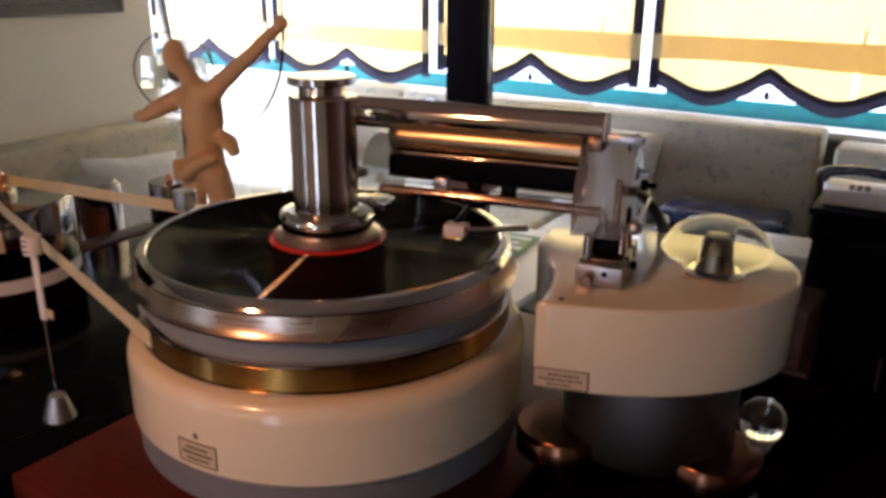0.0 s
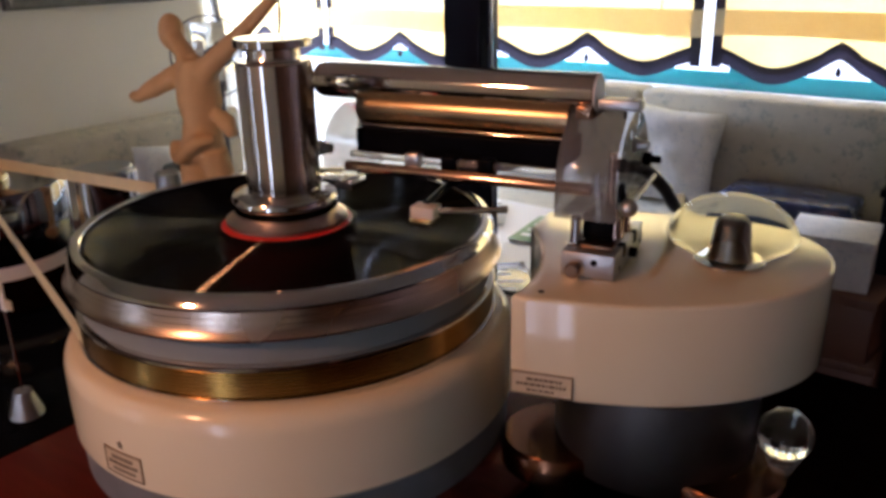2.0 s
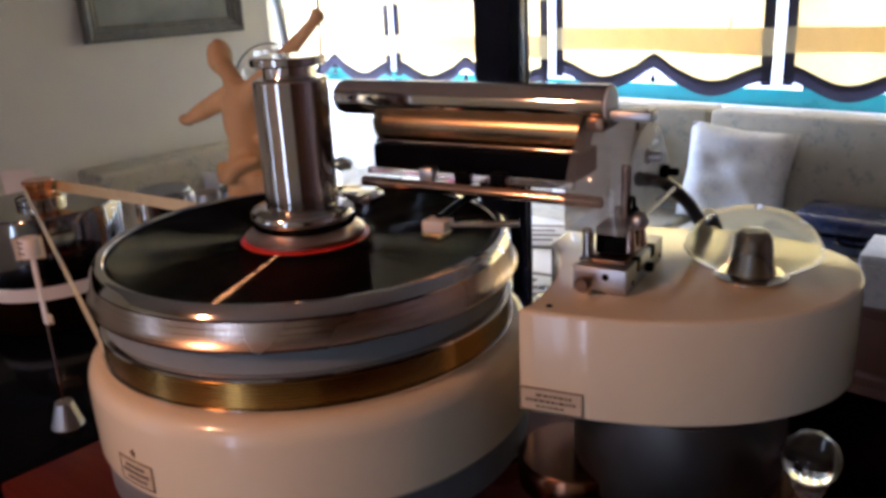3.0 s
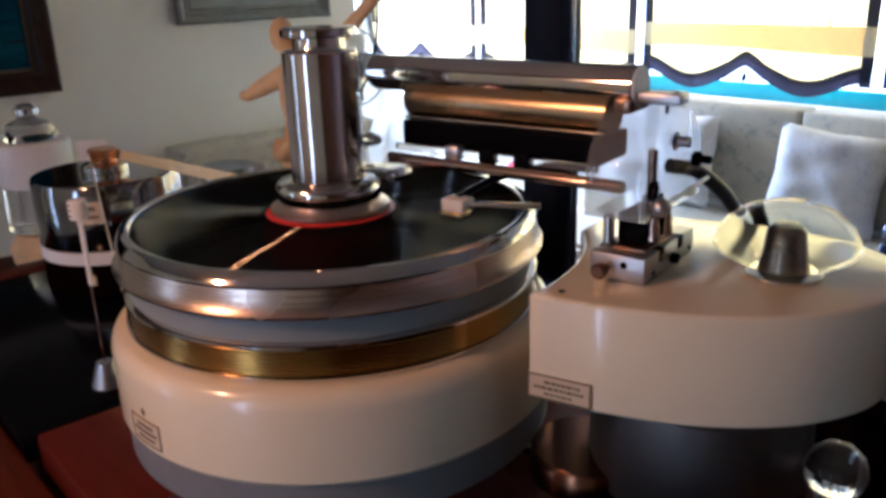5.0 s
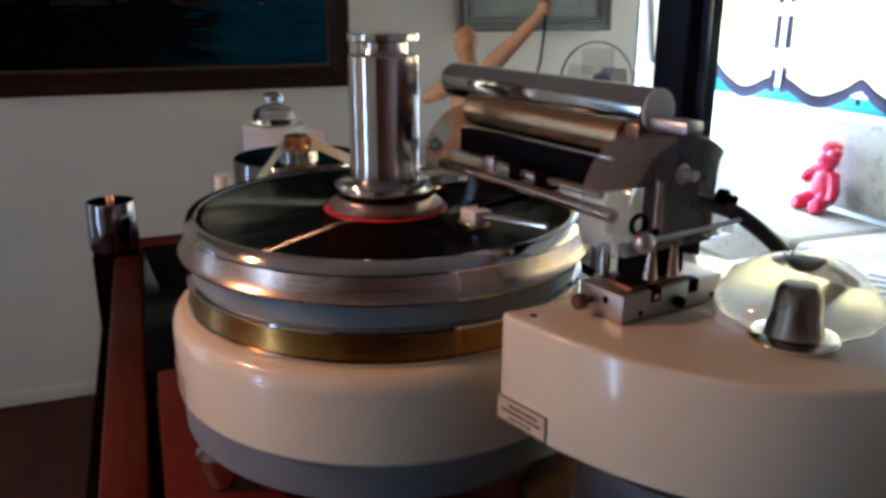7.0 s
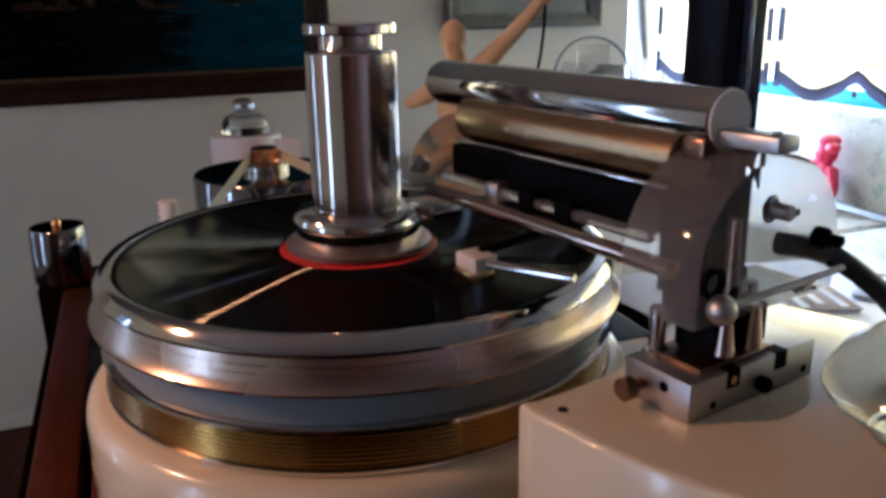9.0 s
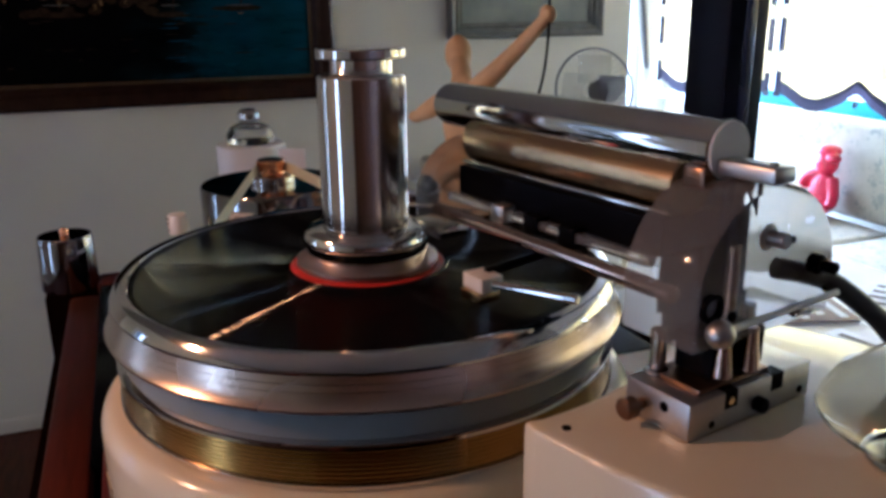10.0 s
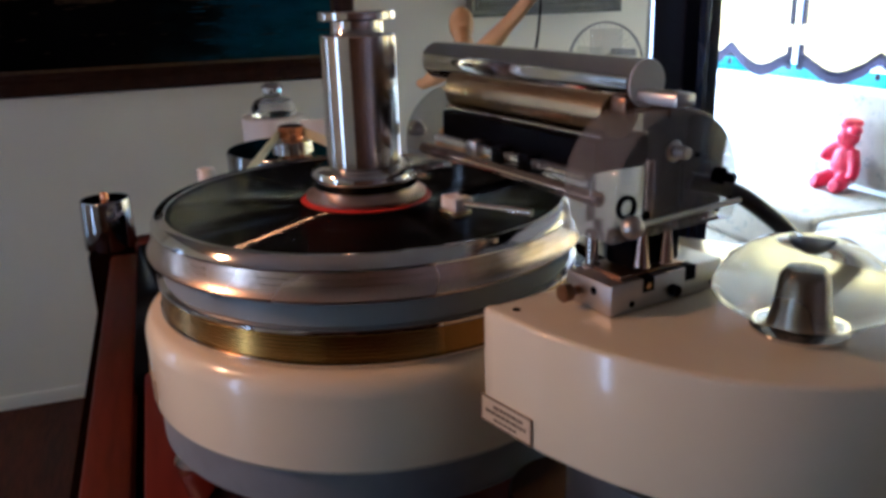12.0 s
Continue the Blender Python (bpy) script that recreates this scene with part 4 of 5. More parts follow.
# ---- tonearm pod ----
arc = [(0.193 * math.cos(radians(t)), 0.193 * math.sin(radians(t))) for t in range(8, 52, 4)]
front = [(0.200, 0.0195), (0.220, 0.0265), (0.2425, 0.0345), (0.282, 0.056), (0.318, 0.088), (0.340, 0.122), (0.351, 0.160), (0.347, 0.200), (0.328, 0.232), (0.296, 0.250), (0.250, 0.250), (0.200, 0.238), (0.150, 0.215), (0.118, 0.190)]
outline = arc[::-1] + [(0.1905, 0.0195)] + [tuple(q) for q in spline([Vector((*p, 0)) for p in front], 6, False)]
outline = [(p[0], p[1]) for p in outline]
pod = thing("tonearm_pod", "cream-lacquered tonearm pod curved round the platter", "tonearm base", (0, 0, ZT))
part("shell", prism(outline, 1.3845 - Z, 1.458 - Z, 0.0035), M_CREAM, pod)
part("column", lathe([(0, 1.312 - Z), (0.072, 1.312 - Z), (0.074, 1.315 - Z), (0.074, 1.384 - Z), (0, 1.384 - Z)], 80, Matrix.Translation((0.252, 0.125, 0))), M_COLUMN, pod, "dark satin metal column")
for x, y in ((0.196, 0.078), (0.312, 0.108), (0.240, 0.205)):
    lobe = part("lobe", lathe([(0, 1.300 - Z), (0.040, 1.300 - Z), (0.043, 1.303 - Z), (0.043, 1.322 - Z), (0.041, 1.325 - Z), (0, 1.3255 - Z)], 48, Matrix.Translation((x, y, 0))), M_LOBE, pod, "round polished base lobe")
    part("spike", lathe([(0, 0), (0.012, 0), (0.016, 0.006), (0.016, 1.2998 - Z), (0, 1.2998 - Z)], 32, Matrix.Translation((x, y, 0))), M_BRASS, lobe, "brass leg")
part("screw_hole", lathe([(0, 0), (0.0022, 0), (0.0022, 0.0006), (0, 0.0006)], 20, Matrix.Translation((0.205, 0.033, 1.4579 - Z))), M_BLACK, pod, "small dark screw hole")
d = Vector((0.233 - 0.1905, 0.0312 - 0.0170))
sticker(pod, 0.043, 0.017, ((0.0110, -0.010, 0.014, 0.0019), (0.0070, -0.017, 0.017, 0.0019), (0.0030, -0.010, 0.010, 0.0016)),
        pose(0.2125, 0.0231, 1.3872 - Z, 0, 0, math.degrees(math.atan2(d.y, d.x))))

glass = thing("glass_weight", "clear lens-shaped glass weight on a steel core", "paperweight", (0.287, 0.154, 1.4585))
part("dome", lathe([(0, 0.004), (0.016, 0.004), (0.024, 0.0075), (0.037, 0.0135), (0.0435, 0.0185), (0.0448, 0.0212), (0.0432, 0.0265), (0.0375, 0.0355), (0.027, 0.0435), (0.013, 0.0478), (0, 0.0488)], 64), M_GLASS, glass)
part("inner_core", lathe([(0, 0.0045), (0.0160, 0.0045), (0.0140, 0.012), (0.0120, 0.029), (0.0090, 0.033), (0, 0.034)], 32), M_CORE, glass, "grey steel core seen through the glass")
part("core", lathe([(0, 0), (0.0235, 0), (0.0245, 0.001), (0.0245, 0.0026), (0.020, 0.0036), (0, 0.0036)], 40), M_CHROME, glass, "steel base")

crystal = thing("crystal_ball", "faceted crystal ball on a small glass stand", "ornament", (0.346, 0.128, ZT + 0.0005))
part("globe", ball(0.0195, (0, 0, 0.086), facets=True), M_CRYSTAL, crystal)
part("stand", lathe([(0, 0), (0.017, 0), (0.017, 0.003), (0.005, 0.010), (0.004, 0.050), (0.012, 0.069), (0, 0.066)], 24), M_ACRYL, crystal)

# ---- tonearm ----
arm = thing("tonearm", "air-bearing tonearm of polished tubes between acrylic end blocks", "tonearm", (0, 0, 0), 12)
# coordinates along the tubes, across them, and height
blk = box(0.210, 0.247, 0.023, 0.107, 1.4585, 1.476, 0.0008)
base = part("base_block", blk, M_SATIN, arm, "satin aluminium block")
part("slot", box(0.2400, 0.2474, 0.046, 0.054, 1.468, 1.4763), M_BLACK, base)
part("slot", box(0.2400, 0.2474, 0.078, 0.086, 1.468, 1.4763), M_BLACK, base)
part("brass_pin", rod(0.0022, (0.2405, 0.050, 1.4712), (0.2478, 0.050, 1.4712), 12), M_BRASS, base)
for y, z in ((0.038, 1.463), (0.100, 1.463)):
    part("screw_hole", rod(0.0019, (0.2465, y, z), (0.2473, y, z), 14, 0), M_BLACK, base)
part("screw_hole", rod(0.0024, (0.233, 0.0227, 1.470), (0.233, 0.0240, 1.470), 14, 0), M_BLACK, base)
part("side_screw", rod(0.0036, (0.2466, 0.068, 1.465), (0.2520, 0.068, 1.465), 16), M_BLACK, base)
knob = part("thumb_screw", join(rod(0.0026, (0.221, 0.023, 1.467), (0.221, 0.015, 1.467), 16), rod(0.0052, (0.221, 0.017, 1.467), (0.221, 0.010, 1.467), 12)), M_BRONZE, base, "bronze-toned thumb screw")
part("slide", box(0.214, 0.243, 0.033, 0.080, 1.4762, 1.4785, 0.0006), M_BRONZE, arm, "brown bronze slide plate")
for u, v in ((0.216, 0.036), (0.217, 0.096)):
    part("lift_post", join(rod(0.0060, (u, v, 1.4762), (u, v, 1.4785), 20), rod(0.0037, (u, v, 1.4786), (u, v, 1.4985), 20)), M_CHROME, arm)
part("carriage", box(0.218, 0.240, 0.044, 0.080, 1.4787, 1.4985, 0.002), M_BLACK, arm, "dark carriage block")
for u, v in ((0.2405, 0.050), (0.2425, 0.066)):
    part("brass_post", lathe([(0, 0), (0.0050, 0), (0.0030, 0.016), (0.0030, 0.02), (0, 0.02)], 20, Matrix.Translation((u, v, 1.481))), M_ROSY, arm)


def d_block(u0, u1, v0, v1, z0, ztop, drop):
    """End block: flat base with a round crown, its face across the tubes."""
    c, r = (v0 + v1) / 2, (v1 - v0) / 2
    zc = ztop - r * drop
    pts = [(v0, z0), (v1, z0)] + [(c + r * math.cos(math.pi * i / 24), zc + r * drop * math.sin(math.pi * i / 24)) for i in range(25)]
    bm = prism(pts, 0, u1 - u0, 0.0012, 2)
    bm.transform(Matrix(((0, 0, 1, u0), (1, 0, 0, 0), (0, 1, 0, 0), (0, 0, 0, 1))))
    bmesh.ops.recalc_face_normals(bm, faces=bm.faces[:])
    return bm


part("end_block", d_block(0.2035, 0.246, 0.024, 0.116, 1.4990, 1.5655, 1.0), M_FROST, arm, "hazy clear acrylic end block")
part("end_block", d_block(0.018, 0.034, 0.026, 0.104, 1.507, 1.5600, 1.0), M_FROST, arm, "hazy clear acrylic end block")
tube = part("upper_tube", rod(0.0138, (-0.003, 0.069, 1.5765), (0.2185, 0.069, 1.5765), 48, 0.001), M_CHROME, arm, "polished steel tube")
part("end_cap", rod(0.0134, (0.2187, 0.069, 1.5765), (0.2200, 0.069, 1.5765), 48, 0.0004), M_WHITE, tube, "white end disc")
part("end_cap", rod(0.0125, (-0.0075, 0.069, 1.5765), (-0.0032, 0.069, 1.5765), 48, 0.001), M_CHROME, tube)
part("paddle", join(box(0.2202, 0.2500, 0.0600, 0.0745, 1.5668, 1.5738, 0.0012), rod(0.0022, (0.2440, 0.0670, 1.5738), (0.2440, 0.0670, 1.5752), 12)), M_SATIN, arm, "flat metal lever")
part("tube_saddle", box(0.2075, 0.2195, 0.0530, 0.0850, 1.5600, 1.5700, 0.0015), M_BRONZE, arm, "dark saddle under the tube end")
part("paddle_pin", rod(0.0011, (0.2385, 0.067, 1.5600), (0.2385, 0.067, 1.5667), 10), M_BLACK, arm)
part("edge_strip", rod(0.0014, (0.036, 0.0515, 1.5462), (0.2030, 0.0515, 1.5462), 12), M_CHROME, arm, "bright strip along the tube")
part("bearing_tube", rod(0.0150, (0.034, 0.066, 1.5585), (0.2034, 0.066, 1.5585), 64, 0.001), M_GOLDSTEEL, arm, "golden polished air-bearing tube")
part("black_bar", prism([(0.036, 0.048), (0.203, 0.048), (0.203, 0.088), (0.044, 0.088)], 1.5255, 1.5445, 0.002), M_BLACK, arm, "black bar under the bearing tube")
part("guide_rail", box(0.034, 0.2034, 0.040, 0.046, 1.5225, 1.5275, 0.0008), M_ACRYL, arm, "clear guide rail")
for u in (0.082, 0.112, 0.141):
    part("slider", box(u, u + 0.012, 0.038, 0.048, 1.5195, 1.5300, 0.0015), M_SATIN if u < 0.1 else M_BLACK, arm)
part("copper_rod", rod(0.0042, (0.036, 0.031, 1.5185), (0.2275, 0.031, 1.5185), 24), M_ROSY, arm, "thin rosy polished rod")
part("rod_ring", lathe([(0.0044, 0), (0.0066, 0), (0.0066, 0.002), (0.0044, 0.002)], 24, Matrix.Translation((0.2462, 0.031, 1.5185)) @ pose(0, 0, 0, 0, 90, 0), True), M_BLACK, arm)
part("spigot", join(rod(0.0034, (0.246, 0.064, 1.5440), (0.2565, 0.064, 1.5440), 20), rod(0.0060, (0.246, 0.064, 1.5440), (0.2480, 0.064, 1.5440), 24)), M_SATIN, arm)
part("spigot", join(rod(0.0050, (0.246, 0.098, 1.5265), (0.2520, 0.098, 1.5265), 20), rod(0.0028, (0.252, 0.098, 1.5265), (0.2590, 0.098, 1.5265), 20)), M_BLACK, arm)
part("bracket", rod(0.0016, (0.2525, 0.036, 1.5095), (0.2525, 0.112, 1.5110), 12), M_SATIN, arm, "thin cross bar")
part("ball_knob", join(ball(0.0062, (0.2525, 0.031, 1.5090)), rod(0.0026, (0.2465, 0.031, 1.5090), (0.2525, 0.031, 1.5090), 14)), M_SATIN, arm, "round metal knob")
for v, z, r in ((0.046, 1.5115, 0.0026), (0.083, 1.5395, 0.0016), (0.112, 1.5110, 0.0015)):
    part("screw", rod(r, (0.2455, v, z), (0.2466, v, z), 14, 0), M_BLACK, arm)
part("terminal", join(box(0.2462, 0.250, 0.086, 0.098, 1.5030, 1.5055, 0.0004), box(0.2462, 0.250, 0.089, 0.095, 1.5055, 1.5085, 0.0004)), M_CHROME, arm, "small silver terminal")
part("pillar", rod(0.0030, (0.2335, 0.060, 1.4990), (0.2335, 0.060, 1.5380), 16), M_ROSY, arm)
part("rear_spigot", join(rod(0.0040, (0.002, 0.040, 1.5280), (0.018, 0.040, 1.5280), 20), rod(0.0058, (0.006, 0.040, 1.5280), (0.012, 0.040, 1.5280), 20)), M_CHROME, arm)
part("rear_foot", box(0.006, 0.040, 0.030, 0.052, 1.4990, 1.5065, 0.001), M_CHROME, arm, "polished rear foot")
part("wand", join(rod(0.0030, (0.108, 0.060, 1.5030), (0.150, 0.052, 1.5200), 14), rod(0.0026, (0.108, 0.060, 1.5030), (0.112, 0.014, 1.5005), 14)), M_BLACK, arm, "thin dark arm wand")
part("headshell_tube", rod(0.0026, (0.1222, 0.0110, 1.4970), (0.1680, 0.0300, 1.4985), 14), M_CHROME, arm, "silver headshell tube")
cart = part("cartridge", box(0.104, 0.122, 0.004, 0.018, 1.4925, 1.5010, 0.0008), M_PAPER, arm, "white cartridge body")
part("cartridge_foot", box(0.103, 0.120, 0.003, 0.018, 1.4860, 1.4922, 0.001), M_BRASS, cart, "gold-toned lower half")
part("stylus", rod(0.0006, (0.108, 0.007, 1.4804), (0.108, 0.007, 1.4860), 8), M_BRASS, cart)

solid("air_hose", hose([(0.206, 0.140, 1.5205), (0.213, 0.166, 1.513), (0.219, 0.192, 1.494), (0.219, 0.220, 1.471), (0.207, 0.262, 1.4645), (0.200, 0.31, 1.425), (0.20, 0.40, 1.335), (0.20, 0.47, 1.19), (0.20, 0.52, 0.70), (0.19, 0.54, 0.05), (0.15, 0.58, 0.006)], 0.0052, 14), M_RUBBER, "thick black air hose from the tonearm", "hose")

up = thing("steel_upright", "black painted square steel upright standing on the rack", "post", (-0.050, 0.312, ZT + 0.0005), 8)
part("foot_plate", box(-0.045, 0.045, -0.045, 0.045, 0, 0.006, 0.002), M_POST, up)
part("tube", box(-0.0215, 0.0215, -0.0215, 0.0215, 0.0062, H - 1.272, 0.003), M_POST, up)
part("edge_strip", box(0.0217, 0.0232, -0.006, 0.006, 0.0062, H - 1.272, 0.0008), M_CASE, up, "dark blue edge strip")


# ---- statue ----
def statue():
    """Slender standing figure, one arm raised and one stretched aside."""
    y = 0.248
    P = [
        hose([(-0.438, y, 1.548), (-0.436, y, 1.525), (-0.435, y, 1.495), (-0.436, y, 1.468), (-0.438, y, 1.440), (-0.439, y, 1.418)], [0.015, 0.0275, 0.0285, 0.0235, 0.0285, 0.024], 20),
        hose([(-0.446, y, 1.540), (-0.468, y + 0.008, 1.554), (-0.490, y + 0.014, 1.566)], [0.016, 0.013, 0.012], 14),
        ball(0.0178, (-0.503, y + 0.018, 1.577), (0.92, 1.0, 1.4), 20),
        hose([(-0.422, y, 1.530), (-0.405, y + 0.012, 1.550), (-0.375, y + 0.032, 1.582), (-0.345, y + 0.050, 1.614), (-0.336, y + 0.054, 1.622)], [0.018, 0.013, 0.0098, 0.0078, 0.007], 14),
        ball(0.0095, (-0.333, y + 0.055, 1.627), (1, 1, 1.1), 14),
        hose([(-0.452, y, 1.530), (-0.472, y - 0.010, 1.524), (-0.498, y - 0.026, 1.509), (-0.511, y - 0.033, 1.502)], [0.018, 0.014, 0.0115, 0.0085], 14),
        ball(0.0100, (-0.517, y - 0.036, 1.499), (1.4, 1, 0.8), 14),
        hose([(-0.454, y, 1.430), (-0.458, y - 0.008, 1.385), (-0.456, y - 0.004, 1.335), (-0.458, y, 1.285), (-0.458, y - 0.006, 1.268)], [0.021, 0.017, 0.0135, 0.011, 0.012], 14),
        hose([(-0.422, y, 1.430), (-0.416, y + 0.006, 1.385), (-0.420, y + 0.006, 1.335), (-0.418, y + 0.010, 1.285), (-0.418, y, 1.268)], [0.021, 0.018, 0.0145, 0.011, 0.012], 14),
        hose([(-0.471, y - 0.02, 1.440), (-0.449, y - 0.032, 1.425), (-0.419, y - 0.028, 1.446), (-0.400, y - 0.01, 1.452)], [0.007, 0.010, 0.010, 0.006], 10),
        hose([(-0.406, y, 1.480), (-0.391, y + 0.004, 1.470), (-0.380, y + 0.004, 1.455)], [0.010, 0.012, 0.007], 10),
        lathe([(0, 1.2625), (0.055, 1.2625), (0.055, 1.268), (0.05, 1.270), (0, 1.270)], 32, Matrix.Translation((-0.438, y, 0))),
    ]
    bm = join(*P)
    for v in bm.verts:
        v.co += Vector(noise.noise_vector(v.co * 60)) * 0.0012
    bm.transform(Matrix.Translation((0.438, -y, -1.2625)))
    ob = solid("statue", bm, M_TAN, "tan terracotta statue with one arm raised", "statue", (-0.438, y, 1.2625))
    skin = ob.modifiers.new("skin", "REMESH")
    skin.mode, skin.voxel_size, skin.use_smooth_shade = "VOXEL", 0.0032, True
    return ob


statue()
solid("wire_bow", hose([(-0.331, 0.303, 1.660), (-0.330, 0.303, 1.627), (-0.333, 0.303, 1.590), (-0.345, 0.303, 1.550), (-0.368, 0.300, 1.512), (-0.405, 0.292, 1.478)], 0.0016, 8), M_DARKWOOD, "thin dark bent wire held by the statue", "wire")

# ---- pedestal fan ----
fan = thing("pedestal_fan", "small grey pedestal fan with a round wire guard", "fan", (-1.50, 1.08, 0), 35)
part("foot", lathe([(0, 0), (0.16, 0), (0.165, 0.01), (0.15, 0.025), (0.03, 0.04), (0, 0.04)], 40), M_GREY, fan)
part("pole", rod(0.011, (0, 0.03, 0.04), (0, 0.03, 1.33), 16), M_GREY, fan)
part("motor_housing", lathe([(0, 0.0), (0.032, 0.0), (0.036, 0.02), (0.034, 0.07), (0.02, 0.085), (0, 0.088)], 32, Matrix.Translation((0, 0.005, 1.400)) @ pose(0, 0, 0, -90, 0, 0)), M_GREY, fan)
guard = part("guard", lathe([(0.110, -0.004), (0.114, -0.004), (0.114, 0.004), (0.110, 0.004)], 64, Matrix.Translation((0, -0.03, 1.405)) @ pose(0, 0, 0, -90, 0, 0), True), M_GREY, fan)
for k in range(40):
    a = 2 * math.pi * k / 40
    part("guard_wire", hose([(0.02 * math.cos(a), -0.055, 1.405 + 0.02 * math.sin(a)), (0.06 * math.cos(a), -0.055, 1.405 + 0.06 * math.sin(a)), (0.112 * math.cos(a), -0.03, 1.405 + 0.112 * math.sin(a))], 0.0004, 5, 3), M_GREY, guard)
for k in range(4):
    a = math.pi / 2 * k
    bm = box(0.02, 0.094, -0.004, 0.0, -0.045, 0.045, 0.0015)
    bm.transform(Matrix.Translation((0, -0.025, 1.405)) @ Matrix.Rotation(a, 4, "Y") @ Matrix.Rotation(radians(18), 4, "X"))
    part("blade", bm, M_ACRYL, fan, "clear plastic blade")

# ---- red figurine on the sofa ----
def figurine():
    P = [ball(0.075, (0, 0, 0.10), (1.0, 0.8, 1.25)), ball(0.055, (0.0, 0, 0.235), (1, 0.9, 0.95)),
         hose([(-0.03, 0, 0.19), (-0.085, -0.02, 0.16), (-0.10, -0.04, 0.12)], [0.03, 0.028, 0.024], 12),
         hose([(0.04, 0, 0.17), (0.085, -0.03, 0.10), (0.09, -0.05, 0.06)], [0.03, 0.026, 0.022], 12),
         hose([(-0.03, -0.02, 0.06), (-0.06, -0.09, 0.035), (-0.065, -0.12, 0.04)], [0.04, 0.034, 0.03], 12),
         hose([(0.03, -0.02, 0.06), (0.055, -0.09, 0.035), (0.06, -0.12, 0.04)], [0.04, 0.034, 0.03], 12),
         ball(0.05, (0.005, 0.005, 0.288), (1.05, 1.0, 0.5)), ball(0.03, (0.055, -0.02, 0.265), (1.2, 1, 0.7))]
    big = join(*P)
    big.transform(Matrix.Diagonal((1.15, 1.15, 1.25, 1)))
    ob = solid("doll", big, M_REDTOY, "red seated doll on the sofa seat", "doll", (-2.83, 3.33, 0.497))
    skin = ob.modifiers.new("skin", "REMESH")
    skin.mode, skin.voxel_size, skin.use_smooth_shade = "VOXEL", 0.008, True
    return ob


figurine()

# ---- low table with papers ----
table = thing("coffee_table", "pale low table strewn with papers", "table", (-1.20, 1.80, 0))
part("tabletop", box(-0.55, 0.55, -0.52, 0.52, 0.672, 0.70, 0.006), M_WHITE, table)
for x in (-0.5, 0.5):
    for y in (-0.47, 0.47):
        part("leg", box(x - 0.025, x + 0.025, y - 0.025, y + 0.025, 0, 0.6715, 0.004), M_DARKWOOD, table)
rnd = random.Random(4)
for i, (x, y, a, m, nm, lab) in enumerate(((-1.05, 1.62, 12, M_PAPER, "magazine", "white magazine lying on the low table"), (-1.35, 1.75, -18, M_PANEL, "magazine", "brown striped magazine on the low table"),
                                           (-1.30, 2.10, 30, M_PAPER, "magazine", "pale open newspaper on the low table"), (-0.85, 1.55, 40, M_CASE, "magazine", "dark blue magazine on the low table"),
                                           (-0.95, 2.05, 8, M_GREEN, "book", "green-covered book on the low table"))):
    d = thing(nm, lab, nm, (x, y, 0.7005), a)
    part("pages", box(-0.10, 0.10, -0.14, 0.14, 0.0, 0.009, 0.002), M_PAPER, d)
    part("cover", box(-0.105, 0.105, -0.145, 0.145, 0.0092, 0.011, 0.0006), m, d)
    for k in range(4):
        part("text_bar", box(-0.08, 0.08 - 0.03 * (k % 2), 0.09 - 0.06 * k, 0.115 - 0.06 * k, 0.0111, 0.0116), M_INK if m is M_PAPER else M_PAPER, d)

# ---- dark cabinet with a telephone, and boxes beside it ----
cab = thing("cabinet", "tall black gloss cabinet beside the sofa", "cabinet", (0.37, 2.42, 0))
part("carcass", box(-0.30, 0.30, -0.20, 0.20, 0.03, 0.960, 0.006), M_BLACK, cab)
part("top", box(-0.31, 0.31, -0.21, 0.21, 0.9605, 0.985, 0.004), M_BLACK, cab)
for s in (-1, 1):
    dr = part("door", box(min(0.003 * s, 0.29 * s), max(0.003 * s, 0.29 * s), -0.218, -0.201, 0.05, 0.90, 0.003), M_BLACK, cab)
    part("handle", rod(0.006, (0.03 * s, -0.228, 0.42), (0.03 * s, -0.228, 0.54), 10), M_CHROME, dr, "chrome handle")
part("plinth", box(-0.28, 0.28, -0.18, 0.18, 0, 0.029), M_BLACK, cab)
phone = thing("telephone", "white desk telephone with a dark handset", "telephone", (0.18, 2.36, 0.9855), 4)
part("base", prism([(-0.10, -0.09), (0.10, -0.09), (0.11, 0.08), (-0.11, 0.08)], 0, 0.055, 0.01, 3), M_WHITE, phone)
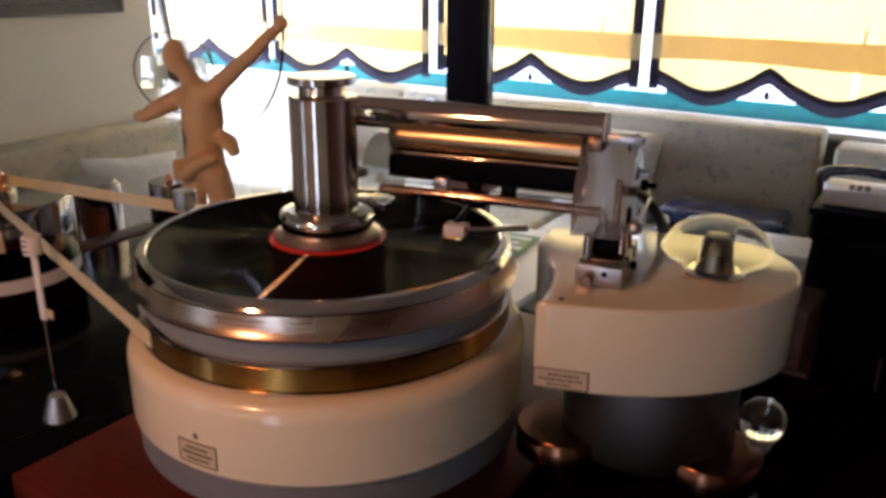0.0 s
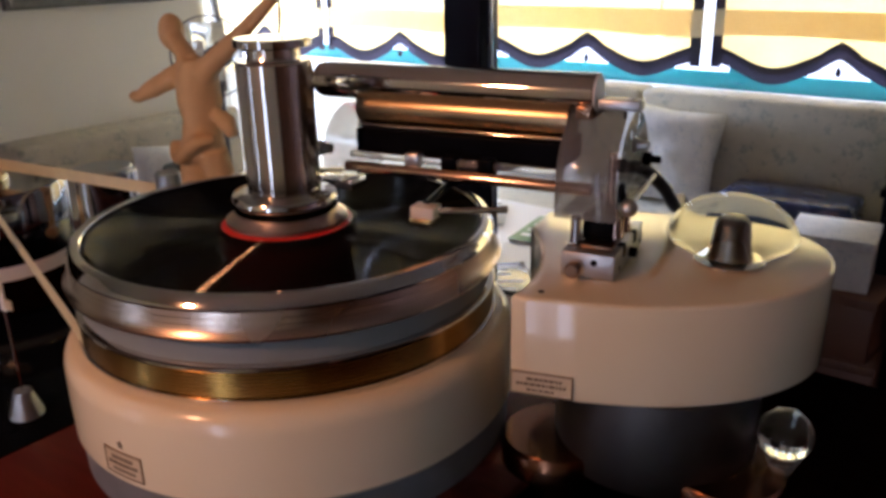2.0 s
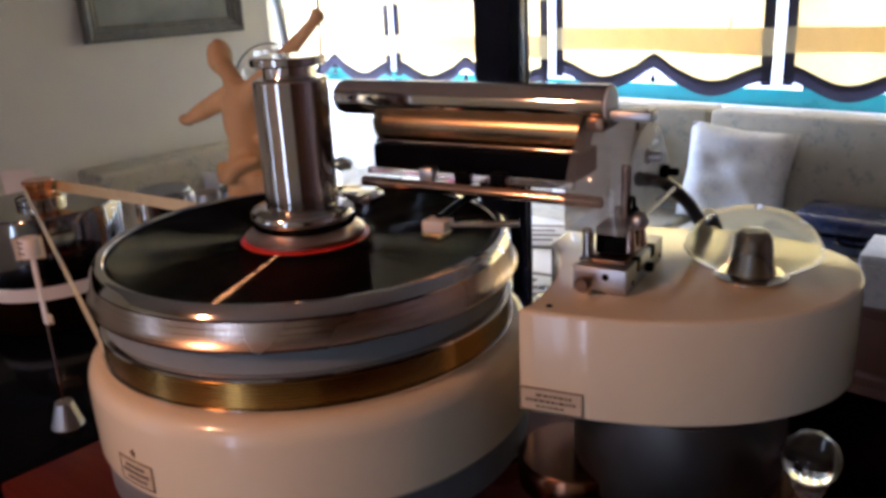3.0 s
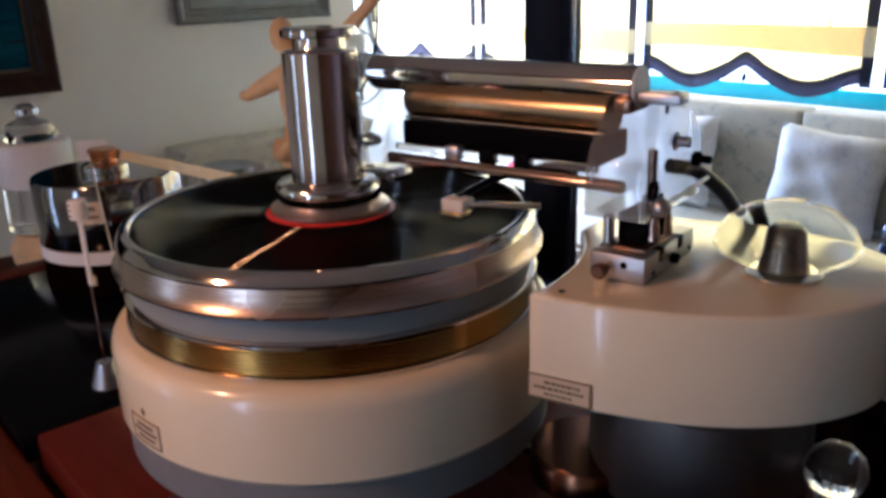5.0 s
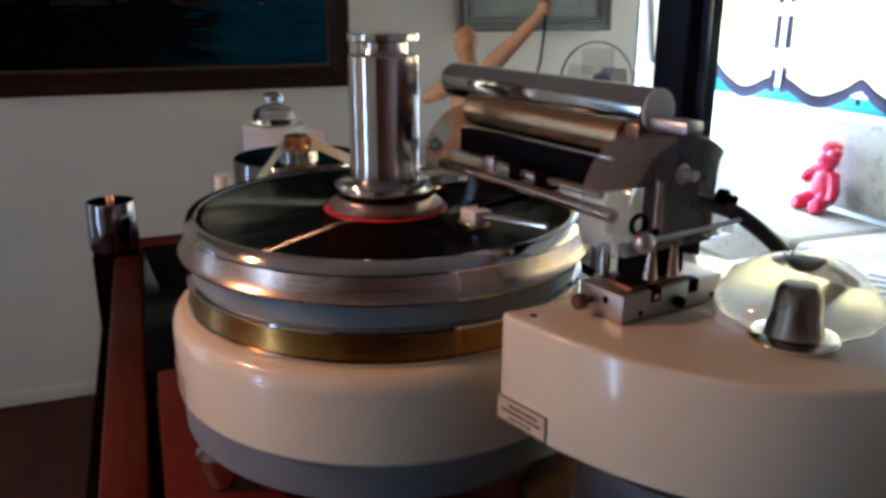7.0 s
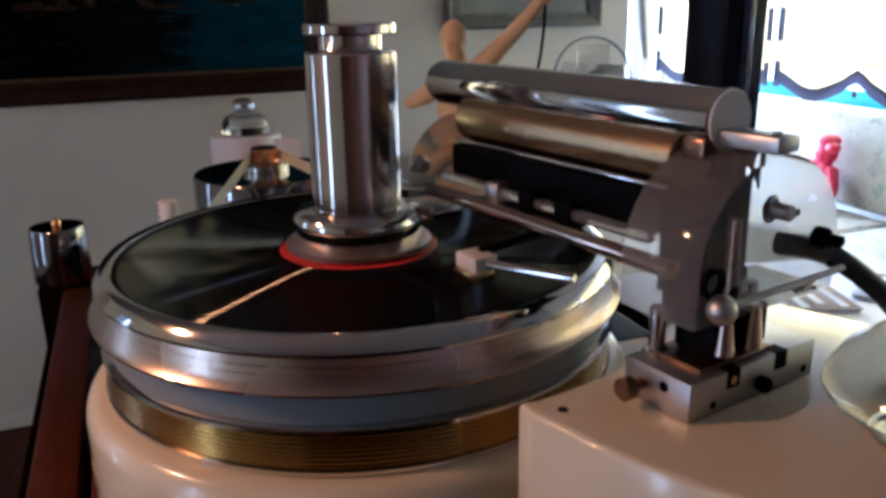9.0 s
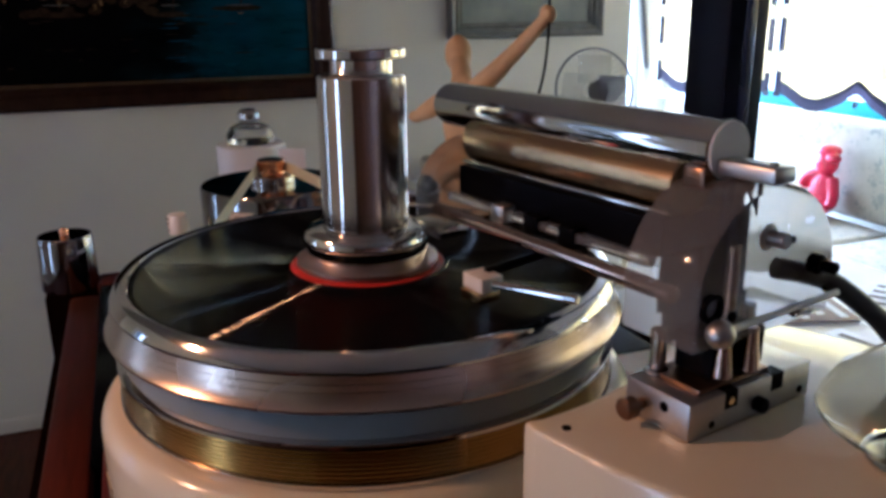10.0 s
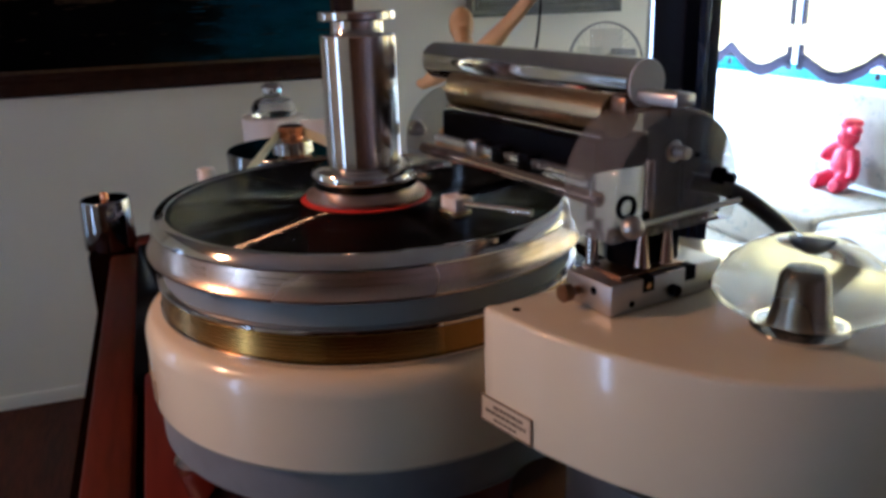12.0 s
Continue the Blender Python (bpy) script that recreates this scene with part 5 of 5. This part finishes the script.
part("handset", hose([(-0.12, 0.03, 0.062), (-0.09, 0.03, 0.085), (0.0, 0.03, 0.095), (0.09, 0.03, 0.085), (0.12, 0.03, 0.062)], [0.026, 0.02, 0.015, 0.02, 0.026], 14), M_CASE, phone, "dark handset")
for i in range(3):
    for j in range(3):
        part("key", box(-0.03 + 0.022 * i, -0.014 + 0.022 * i, -0.075 + 0.02 * j, -0.062 + 0.02 * j, 0.0552, 0.06, 0.0015), M_GREY, phone)
stool = thing("stool", "low dark wooden stool", "stool", (0.02, 2.02, 0))
part("seat", box(-0.17, 0.17, -0.15, 0.15, 0.33, 0.36, 0.006), M_DARKWOOD, stool)
for x in (-0.14, 0.14):
    for y in (-0.12, 0.12):
        part("leg", box(x - 0.018, x + 0.018, y - 0.018, y + 0.018, 0, 0.3295, 0.003), M_DARKWOOD, stool)


def carton(x, y, z, w, d, h, turn, m, label):
    o = thing("box", label, "box", (x, y, z), turn, group="boxes on the stool")
    part("carton", box(-w / 2, w / 2, -d / 2, d / 2, 0, h - 0.03, 0.004), m, o)
    part("lid", box(-w / 2 - 0.004, w / 2 + 0.004, -d / 2 - 0.004, d / 2 + 0.004, h - 0.0298, h, 0.004), m, o)


carton(0.02, 2.02, 0.3605, 0.28, 0.24, 0.20, 3, M_PANEL, "dark brown cardboard box on a stool")
carton(0.02, 2.03, 0.5610, 0.26, 0.22, 0.19, -4, M_PANEL, "brown cardboard box stacked on another")
carton(-0.01, 2.04, 0.7515, 0.22, 0.20, 0.15, 6, M_PILLOW, "pale blue-white box topping the stack")

# ---- lamp over the room ----
pend = thing("pendant_lamp", "hanging lamp with a clear bulb", "lamp", (-0.02, -0.78, -0.32))
part("cord", rod(0.003, (0, 0, 2.30), (0, 0, H + 0.319), 8), M_BLACK, pend)
part("socket", lathe([(0, 2.262), (0.02, 2.262), (0.022, 2.27), (0.02, 2.30), (0, 2.303)], 20), M_BRASS, pend)

card = thing("paper_card", "white paper card standing behind the motor", "card", (-0.905, 0.118, 1.1405), 62)
part("sheet", box(-0.024, 0.024, -0.001, 0.001, 0.0, 0.262, 0.0004), M_PAPER, card)
part("fold_back", box(-0.024, 0.024, 0.0012, 0.020, 0.0, 0.002), M_PAPER, card)
